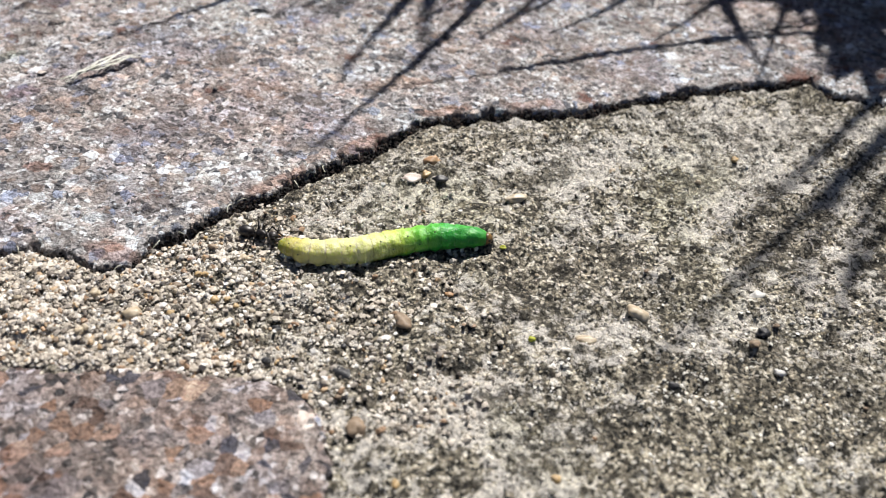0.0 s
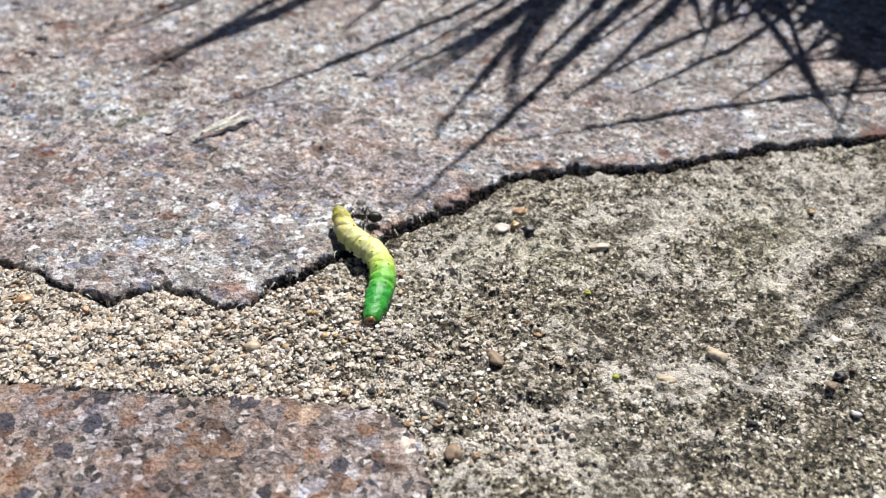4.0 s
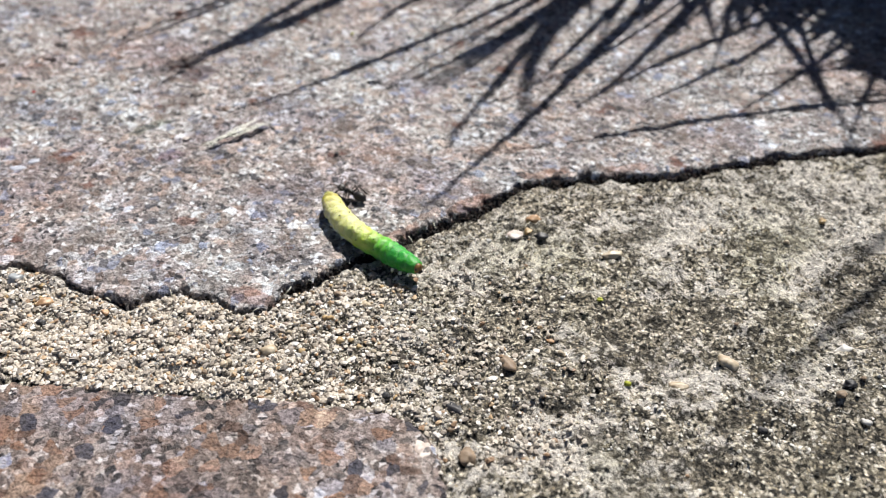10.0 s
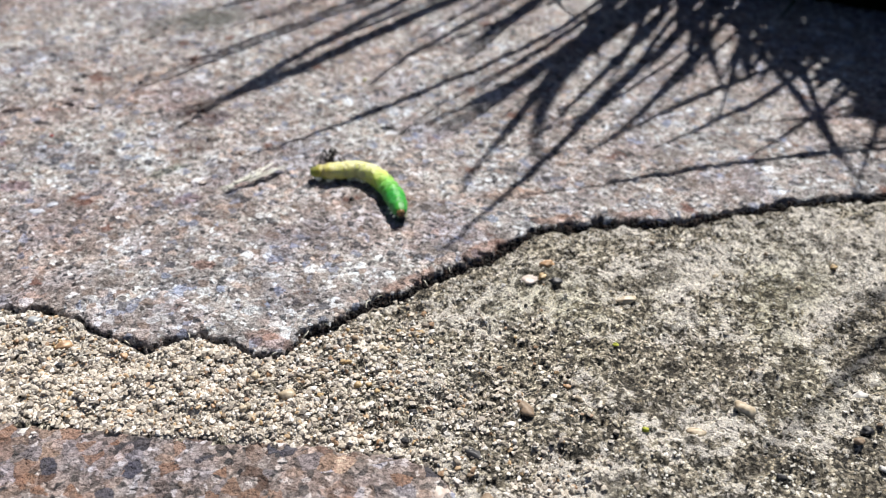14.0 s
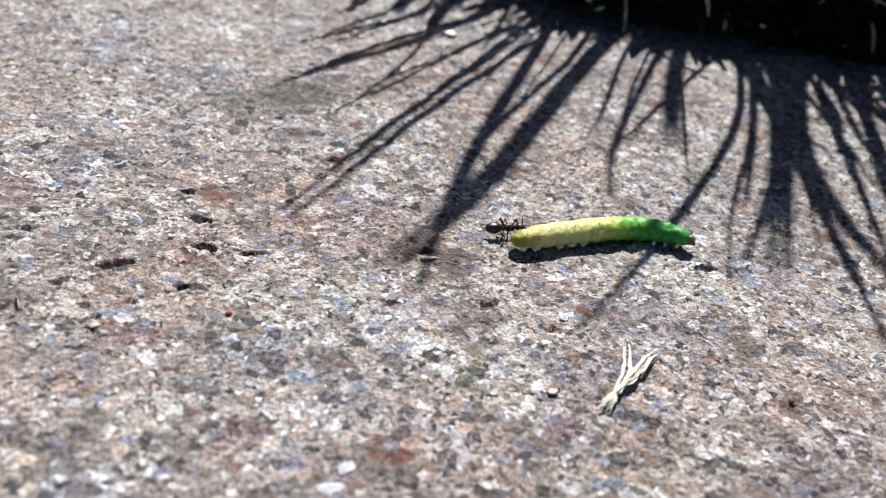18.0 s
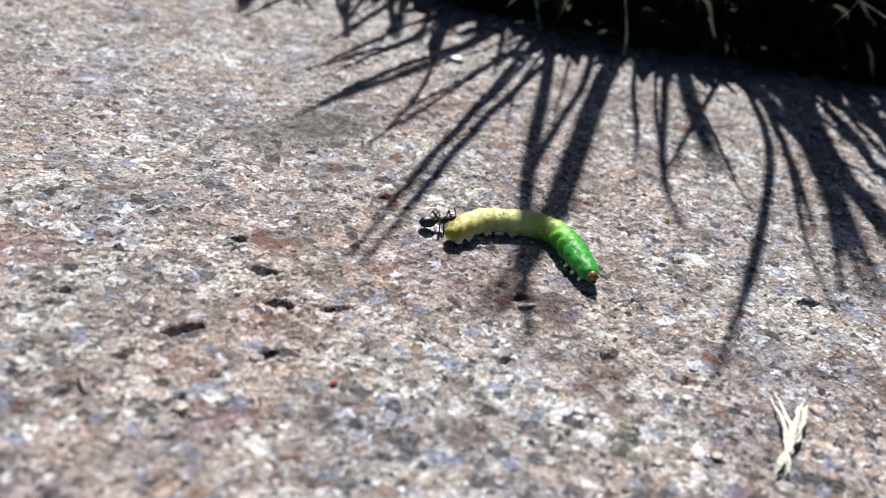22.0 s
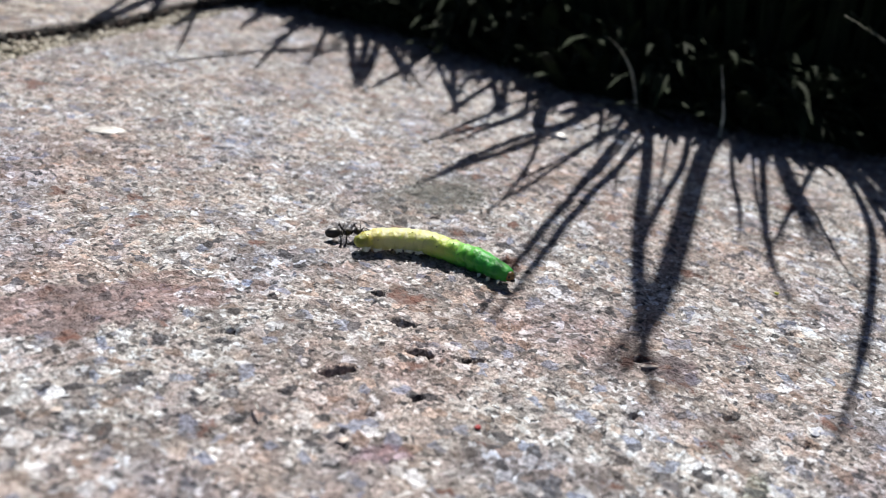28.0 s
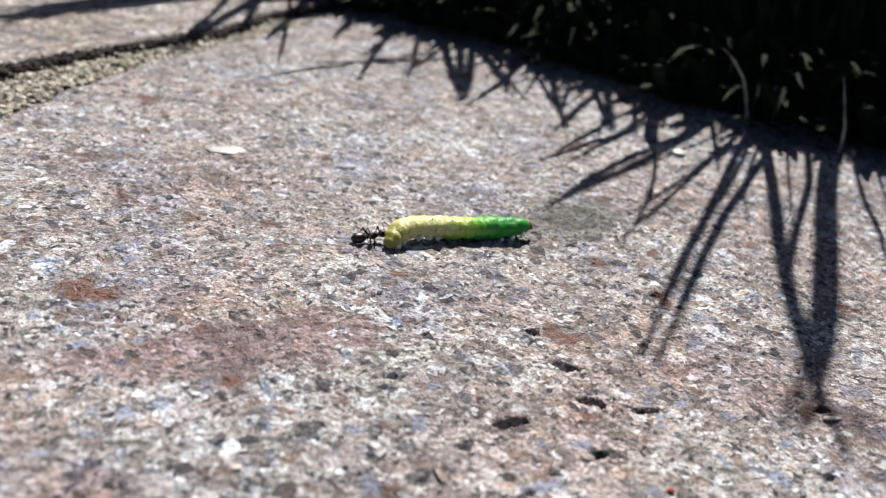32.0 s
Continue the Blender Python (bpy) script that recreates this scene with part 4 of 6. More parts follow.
# gaps between the leaves, through which the sun reaches the stone
GAPS = [(14, 95, 2.6), (27, 89, 2.2), (36, 84, 2.3), (25.5, 71.5, 1.8), (33, 74, 2.0), (15, 76, 2.0), (-7, 92, 2.0), (4, 106, 1.8), (17, 88, 1.4), (32, 103, 1.2), (44, 112, 1.5), (42, 87, 1.6), (37, 97, 1.4),
        (26, 80, 2.3), (21, 87, 1.1), (35, 62, 1.4), (22, 64, 1.5), (8.5, 63, 1.6), (30, 121, 1.6), (55, 121, 1.8), (39, 110, 1.2), (-30, 171, 2.5), (-17, 148, 2.2), (-5, 138, 2.2), (-2, 131, 2.0), (8, 109, 1.6), (-2, 104, 1.3), (-33, 142, 1.8)]


def shade_front(x):
    """Where the closed shade of the leaves begins on the stone."""
    return float(np.interp(x, [-120, -65, -40, -18, 0, 10, 16, 22, 33, 40, 57, 75, 110], [226, 194, 163, 138, 112, 98, 86, 72, 69, 58, 49, 38, 18]))


def in_gap(points, wide):
    for p in points:
        x, y = p.x - LEAN.x * p.z, p.y - LEAN.y * p.z
        for gx0, gy0, r in GAPS:
            if (x - gx0) ** 2 + (y - gy0) ** 2 < (r + 0.45 * wide) ** 2:
                return True
    return False


rs2 = random.Random(29)
fringe = []
for k in range(18):
    x = -34 + 44 * (k + rs2.random()) / 18
    y = shade_front(x) + rs2.uniform(0, 8)
    a, long = rs2.gauss(-2.25, 0.22), rs2.uniform(14, 38)
    fringe.append((x, y, x + long * math.cos(a), y + long * math.sin(a), rs2.uniform(0.5, 1.0)))
grass_tuft(fringe, "tuft of fine dark grass blades streaming over the stone", 29)
rs2 = random.Random(17)
verts, faces = [], []
while len(verts) < 28 * 6200:
    x = rs2.uniform(-150, 190)
    deep = rs2.uniform(0, 1) ** 1.3 * 170
    over = rs2.random() < 0.55
    y = (shade_front(x) if over else float(tuft_front(x)) + 3 - float(np.interp(x, [14, 45, 62], [0, 20, 24]))) + deep
    if rs2.random() > min(1.0, 0.07 + deep / (18 if over else 40)):
        continue
    h = rs2.uniform(48, 100) if over else rs2.uniform(6, 90)
    mid = Vector((x, y, 0)) + LEAN * h
    way = Vector((rs2.gauss(-0.25, 0.6), rs2.gauss(-0.5, 0.6), rs2.gauss(0.8, 0.5))).normalized()
    long = rs2.uniform(9, 20) if over else rs2.uniform(14, 34)
    a, c = mid - way * long, mid + way * long + Vector((0, -4, -5))
    if min(a.z, c.z) < -9:
        continue
    wide = rs2.uniform(1.2, 3.6)
    line = bend(a, mid + Vector((0, 0, 4)), c, 7)
    if in_gap(line, wide):
        continue
    v, f = strip(line, wide, 0.1)
    faces += [tuple(i + len(verts) for i in q) for q in f]
    verts += v
for k in range(330):
    h = rs2.uniform(60, 115)
    mid = Vector((rs2.uniform(52, 90), rs2.uniform(17, 70), 0)) + LEAN * h
    way = Vector((rs2.gauss(-0.5, 0.5), rs2.gauss(-0.5, 0.5), rs2.gauss(0.5, 0.4))).normalized()
    long = rs2.uniform(5, 9)
    v, f = strip(bend(mid - way * long, mid + Vector((0, 0, 2)), mid + way * long, 6), rs2.uniform(1.5, 3.6), 0.1)
    faces += [tuple(i + len(verts) for i in q) for q in f]
    verts += v
low = 0
while low < 3400:
    x = rs2.uniform(-110, 170)
    y = float(tuft_front(x)) + 7 * math.sin(x * 0.21) * math.sin(x * 0.083 + 1) + rs2.uniform(0, 1) ** 1.4 * 60 + 2
    a = Vector((x, y, -9))
    back = y - float(tuft_front(x))
    c = a + Vector((rs2.gauss(-5, 9), rs2.gauss(-6, 7), 9 + rs2.uniform(0.3, 1) * min(46, 7 + 0.9 * max(back, 0))))
    v, f = strip(bend(a, (a + c) / 2 + Vector((rs2.gauss(0, 3), 3, 8)), c, 6), rs2.uniform(1.5, 4.0), 0.1)
    faces += [tuple(i + len(verts) for i in q) for q in f]
    verts += v
    low += 1
for k in range(1500):
    x = rs2.uniform(-75, 75)
    lap = 0.35 + 0.65 * smooth_noise(np.array([x]), np.array([0.0]), 6.0, 61)[0]
    a = Vector((x, float(tuft_front(x)) + rs2.uniform(1, 14), -6))
    reach = lap * rs2.uniform(4, 24)
    c = Vector((x + rs2.gauss(-0.25, 0.5) * reach, float(tuft_front(x)) - reach + 4, rs2.uniform(1.5, 14)))
    v, f = strip(bend(a, (a + c) / 2 + Vector((0, 2, rs2.uniform(8, 18))), c, 7), rs2.uniform(0.8, 2.4), 0.1)
    faces += [tuple(i + len(verts) for i in q) for q in f]
    verts += v
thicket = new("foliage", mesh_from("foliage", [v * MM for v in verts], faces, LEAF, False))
tagged(thicket, "dense grassy foliage, near-black green with its deep shade put into the colour", "foliage", kind="stuff")


def dry_stalk(points, wide, label):
    ob = new("dry_stalk", None)
    tagged(ob, label, "dry stalk")
    line = []
    for a, b, c in zip(points[:-2:2], points[1:-1:2], points[2::2]):
        line += bend(a, b, c, 10)[(1 if line else 0):]
    v, f = strip(line, wide, 0.3, 0.5, 0.8)
    part("stem", mesh_from("stem", [q * MM for q in v], f, STRAW, False), ob)
    return ob


dry_stalk([(-1, 121, -9), (-4, 117, 1), (-9, 115, 8), (-12, 115, 12), (-15, 115, 13)], 0.55, "pale withered grass blade standing in dark foliage")
dry_stalk([(6, 106, -9), (4, 102, 3), (3, 103, 6), (3, 104, 8), (2, 105, 12)], 0.45, "thin pale dead stem in dark foliage")
stalk = dry_stalk([(75, 95, 0), (50, 84, 10), (33, 76, 13.5), (22, 77, 17.5), (10, 90, 24)], 0.5, "long thin reddish dry stem arching out of the grass")
v, f = strip(bend((22.8, 76.6, 18.6), (22.6, 77, 16.5), (20.6, 78, 13.4), 6), 0.3, 0.3)
part("twig", mesh_from("twig", [q * MM for q in v], f, STRAW, False), stalk)
dry_stalk([(60, 122, -9), (52, 118, 12), (44, 119, 18), (40, 120, 20), (36, 120, 22)], 0.5, "thin pale stem with a drooping bud")


# ---- a scrap of dry fibre on the stone ----
scrap = new("dry_grass_scrap")
scrap.matrix_basis = pose(-35 * MM, 14.2 * MM, 0.15 * MM)
tagged(scrap, "small bundle of frayed pale dry grass fibres on granite", "plant fibre")
rs4 = random.Random(8)
# two frayed strands that cross low down, each of a few ribbons and many hairs
for line, ribbons, hairs_in in ((((-2.6, -3.0), (-1.4, -1.5), (0.2, 0.7), (2.2, 4.1)), 2, 3), (((-3.4, -2.6), (-1.5, -1.4), (0.5, -0.1), (2.6, 1.9), (3.9, 3.2)), 2, 3)):
    for k in range(ribbons + hairs_in):
        broad = k < ribbons
        shift = rs4.gauss(0, 0.12 if broad else 0.3)
        first, last = (rs4.choice((0, 0, 1)), rs4.choice((0, 0, 1))) if not broad else (0, 0)
        pts = []
        for i, (x, y) in enumerate(line):
            spread = 1.0 if 0 < i < len(line) - 1 else 1.7
            pts.append(Vector((x + rs4.gauss(0, 0.12) - shift * 0.7 * spread, y + rs4.gauss(0, 0.12) + shift * 0.7 * spread, 0.15 + 0.35 * math.sin(math.pi * i / (len(line) - 1)) + rs4.uniform(0, 0.4))))
        pts = pts[first:len(pts) - last]
        fine = []
        for p, q in zip(pts, pts[1:]):
            fine += [p.lerp(q, u / 4) + Vector((rs4.gauss(0, 0.05), rs4.gauss(0, 0.05), rs4.gauss(0, 0.05))) for u in range(4)]
        v, f = strip(fine + [pts[-1]], rs4.uniform(0.22, 0.34) if broad else rs4.uniform(0.05, 0.11), 0.3, root=0.4)
        part("fibre", mesh_from("fibre", [q * MM for q in v], f, FIBRE, False), scrap)


# ---- fine pale root hairs hanging out of the crack ----
hairs = new("root_hairs")
tagged(hairs, "few fine pale root hairs along the broken stone edge", "root")
rs3 = random.Random(4)
for x, y in ((-18.3, -8.0), (-17.2, -7.4), (-13.2, -4.4), (-24.0, -13.0), (-22.5, -12.2), (-26.5, -16.4), (-35.5, -13.9), (-10.4, -1.9), (-41.0, -15.4)):
    a = Vector((x, y + 0.4, -0.5))
    c = a + Vector((rs3.uniform(-0.9, 0.9), rs3.uniform(-1.4, -0.5), rs3.uniform(-0.4, 0.7)))
    v, f = strip(bend(a, (a + c) / 2 + Vector((rs3.uniform(-0.6, 0.6), 0, 0.6)), c, 7), 0.09, 0.4)
    part("hair", mesh_from("hair", [q * MM for q in v], f, STRAW, False), hairs)


hairs = new("plant_hair")
tagged(hairs, "tiny curved dark plant hair lying on granite", "plant fibre")
v, f = strip(bend((-78.5, 28.0, 0.5), (-78.4, 27.3, 0.9), (-78.1, 26.5, 0.4), 8), 0.22, 0.3)
part("hair", mesh_from("hair", [q * MM for q in v], f, CHITIN, False), hairs)
hook = new("plant_hair")
tagged(hook, "tiny hooked dark plant hair lying on granite", "plant fibre")
v, f = strip(bend((-19.2, 19.7, 0.5), (-18.6, 21.2, 1.0), (-17.6, 19.6, 0.4), 8), 0.15, 0.3)
part("hair", mesh_from("hair", [q * MM for q in v], f, CHITIN, False), hook)


# ---- the caterpillar ----
SEGMENTS = 14
BODY = 17.6                       # length, mm
PITCH = BODY / (SEGMENTS + 0.6)


def body_tint(u):
    """Colour along the body: u = 0 at the tail, 1 at the head."""
    stops = [(0.0, (0.23, 0.24, 0.05)), (0.05, (0.40, 0.36, 0.10)), (0.14, (0.57, 0.55, 0.25)), (0.40, (0.56, 0.58, 0.26)), (0.54, (0.40, 0.51, 0.11)), (0.64, (0.15, 0.42, 0.06)), (0.78, (0.03, 0.30, 0.045)), (1.0, (0.035, 0.25, 0.035))]
    for (a, ca), (b, cb) in zip(stops, stops[1:]):
        if u <= b:
            k = (u - a) / (b - a)
            return [p + (q - p) * k for p, q in zip(ca, cb)] + [1]
    return [*stops[-1][1], 1]


def body_radius(u):
    return 1.19 * np.interp(u, [0, 0.04, 0.12, 0.3, 0.5, 0.75, 0.88, 1.0], [0.55, 0.74, 0.92, 1.0, 1.02, 1.02, 0.86, 0.48])


def ring_mesh(name, u, length, mat, foot=0.0):
    """One soft body ring along x, with three folds."""
    rings, around = 17, 40
    verts, faces, tints = [], [], []
    for i in range(rings):
        s = -1 + 2 * i / (rings - 1)
        x = s * length * 0.86
        r = float(body_radius(np.clip(u + x / BODY, 0, 1)))
        r *= (1 - 0.6 * max(0, abs(s) - 0.72) ** 2 / 0.28 ** 2) * (1 + 0.016 * math.cos(s * math.pi * 3.5)) * (1 - 0.10 * min(1, abs(s) / 0.72) ** 2)
        for k in range(around):
            a = 2 * math.pi * k / around
            lump = 1 + 0.12 * noise.noise(Vector((x * 1.6 + u * 31, math.sin(a) * 1.8, math.cos(a) * 1.8))) - 0.03 * math.cos(a * 2)
            for at in (math.pi - 0.52, math.pi + 0.52):
                lump += foot * math.exp(-((a - at) / 0.28) ** 2 - (x / 0.34) ** 2)
            verts.append((x * MM, r * lump * math.sin(a) * MM, r * 0.97 * lump * math.cos(a) * MM))
            tone = body_tint(min(max(u + x / BODY + 0.20 * max(0.0, -math.cos(a)) * min(1, u * 3), 0), 1))
            # belly: its own greener tone, darkened further for the shade on that side
            under = 0.55 * max(0.0, -math.cos(a)) * (1 - min(1, u * 1.2))
            tints.append([p + (q - p) * under for p, q in zip(tone, (0.44, 0.52, 0.14, 1))])
    for i in range(rings - 1):
        for k in range(around):
            a, b = i * around + k, i * around + (k + 1) % around
            faces.append((a, a + around, b + around, b))
    faces.append(tuple(range(around)))
    faces.append(tuple(reversed(range((rings - 1) * around, rings * around))))
    me = mesh_from(name, verts, faces, mat)
    layer = me.color_attributes.new("tint", "FLOAT_COLOR", "POINT")
    layer.data.foreach_set("color", np.array(tints, np.float32).ravel())
    return me


def ellipsoid(rx, ry, rz, mat, name, seed=0, lumpy=0.0, tint=None, subdivisions=2, at=(0, 0, 0)):
    bm = bmesh.new()
    bmesh.ops.create_icosphere(bm, subdivisions=subdivisions, radius=1.0)
    for v in bm.verts:
        if lumpy:
            v.co *= 1 + lumpy * noise.noise(v.co * 2 + Vector((seed, 0, 0)))
        v.co = Vector((v.co.x * rx + at[0], v.co.y * ry + at[1], v.co.z * rz + at[2])) * MM
    for f in bm.faces:
        f.smooth = True
    me = bpy.data.meshes.new(name)
    bm.to_mesh(me)
    bm.free()
    me.materials.append(mat)
    if tint:
        layer = me.color_attributes.new("tint", "FLOAT_COLOR", "POINT")
        layer.data.foreach_set("color", np.tile(np.array(tint, np.float32), len(me.vertices)))
    return me


def build_caterpillar():
    root = new("caterpillar")
    tagged(root, "plump smooth caterpillar, yellow rear, bright green front, brown head", "caterpillar")
    rings = []
    wart = ellipsoid(0.075, 0.075, 0.06, WART, "wart")
    for i in range(SEGMENTS):
        u = (i + 0.5) / (SEGMENTS + 0.6)
        seg = part("segment", ring_mesh("segment", u, PITCH, SKIN, 0.0 if i < 7 else 0.10 if i < 10 else 0.06), root)
        rings.append(seg)
        r = float(body_radius(u))
        for side in (-1, 1):
            for up, ahead in ((62, 0.12), (20, -0.15)):
                if (i + (up == 20)) % 2 or (i * 7 + up + side) % 5 == 0 or i > 11:
                    continue
                a = radians(up)
                w = part("wart", wart, seg)
                w.matrix_basis = pose(ahead * MM, side * r * math.cos(a) * MM, r * math.sin(a) * MM)
            if i in (0, 1, 3, 4, 5):
                foot = part("proleg", ellipsoid(0.42, 0.25, 0.30, GLASSY_SKIN, "proleg", i, 0.8, subdivisions=3), seg, "pale glassy proleg")
                foot.matrix_basis = pose(0, side * r * 0.68 * MM, -r * 0.66 * MM, side * 25, 0, 0)
            if i in (11, 12, 13):
                foot = part("leg", ellipsoid(0.17, 0.15, 0.28, GLASSY_SKIN, "leg", i, 0.5, subdivisions=3), seg)
                foot.matrix_basis = pose(0.1 * MM, side * r * 0.72 * MM, -r * 0.86 * MM, side * 35, 12, 0)
    head = part("head", ellipsoid(0.50, 0.50, 0.52, BROWN_HEAD, "head", 3, 0.08, subdivisions=3), root, "glossy brown head capsule")
    for side in (-1, 1):
        e = part("eye", ellipsoid(0.13, 0.10, 0.13, CHITIN, "eye"), head, "black eye spots")
        e.matrix_basis = pose(0.22 * MM, side * 0.40 * MM, 0.08 * MM)
        m = part("mandible", ellipsoid(0.2, 0.13, 0.15, CHITIN, "mandible"), head, "dark jaw")
        m.matrix_basis = pose(0.42 * MM, side * 0.13 * MM, -0.24 * MM, 0, 20, side * -20)
    rings.append(head)
    return root, rings


caterpillar, caterpillar_rings = build_caterpillar()


# ---- the ant ----
def tube(points, radii, name, mat, around=7):
    pts = [Vector(p) for p in points]
    verts, faces, n = [], [], len(pts)
    for i, p in enumerate(pts):
        along = (pts[min(i + 1, n - 1)] - pts[max(i - 1, 0)]).normalized()
        side = along.orthogonal().normalized()
        over = along.cross(side)
        for k in range(around):
            a = 2 * math.pi * k / around
            verts.append((p + (side * math.cos(a) + over * math.sin(a)) * radii[i]) * MM)
    for i in range(n - 1):
        for k in range(around):
            a, b = i * around + k, i * around + (k + 1) % around
            faces.append((a, b, b + around, a + around))
    faces += [tuple(reversed(range(around))), tuple(range((n - 1) * around, n * around))]
    return mesh_from(name, verts, faces, mat)


def build_ant():
    root = new("ant")
    tagged(root, "small glossy black ant dragging the caterpillar by its tail", "ant")
    legs = []
    part("gaster", ellipsoid(0.80, 0.54, 0.52, CHITIN, "gaster", 2, 0.08, subdivisions=3, at=(-1.32, 0, 0.05)), root, "shiny black abdomen")
    part("petiole", ellipsoid(0.16, 0.12, 0.24, CHITIN, "petiole", 2, 0.05, at=(-0.48, 0, -0.02)), root)
    part("thorax", ellipsoid(0.58, 0.35, 0.36, CHITIN, "thorax", 5, 0.25, subdivisions=3, at=(0.12, 0, 0.05)), root)
    part("neck", ellipsoid(0.2, 0.18, 0.2, CHITIN, "neck", 5, 0.1, at=(0.68, 0, 0.1)), root)
    head = part("head", ellipsoid(0.48, 0.45, 0.36, CHITIN, "head", 8, 0.1, subdivisions=3, at=(1.2, 0, 0.08)), root)
    for side in (-1, 1):
        part("mandible", tube([(1.55, side * 0.2, 0.0), (1.78, side * 0.22, -0.05), (1.95, side * 0.06, -0.08)], [0.09, 0.07, 0.02], "mandible", CHITIN), head)
        part("eye", ellipsoid(0.09, 0.05, 0.09, CHITIN, "eye", at=(1.3, side * 0.39, 0.16)), head)
        part("antenna", tube([(1.5, side * 0.16, 0.22), (1.55, side * 0.75, 0.75), (1.75, side * 0.95, 0.78), (2.15, side * 1.1, 0.55), (2.4, side * 1.15, 0.35)],
                             [0.04, 0.045, 0.045, 0.05, 0.03], "antenna", CHITIN), head)
        for x0, reach, ahead in ((0.42, 1.1, 0.95), (0.1, 1.25, -0.1), (-0.2, 1.35, -1.05)):
            hip = (x0, side * 0.18, -0.05)
            knee = (ahead * 0.42, side * reach * 0.45, 0.62)
            ankle = (ahead * 0.85, side * reach * 0.85, -0.35)
            toe = (ahead * 1.12, side * reach * 1.02, -0.72)
            leg = part("leg", tube([tuple(a - b for a, b in zip(p, (0, 0, 0))) for p in ((0, 0, 0), knee, ankle, toe)], [0.13, 0.115, 0.085, 0.045], "leg", CHITIN), root)
            leg.matrix_basis = pose(hip[0] * MM, hip[1] * MM, hip[2] * MM)
            legs.append((leg, hip, 1 if (side > 0) == (abs(ahead) > 0.5) else -1))
    return root, legs


ant, ant_legs = build_ant()


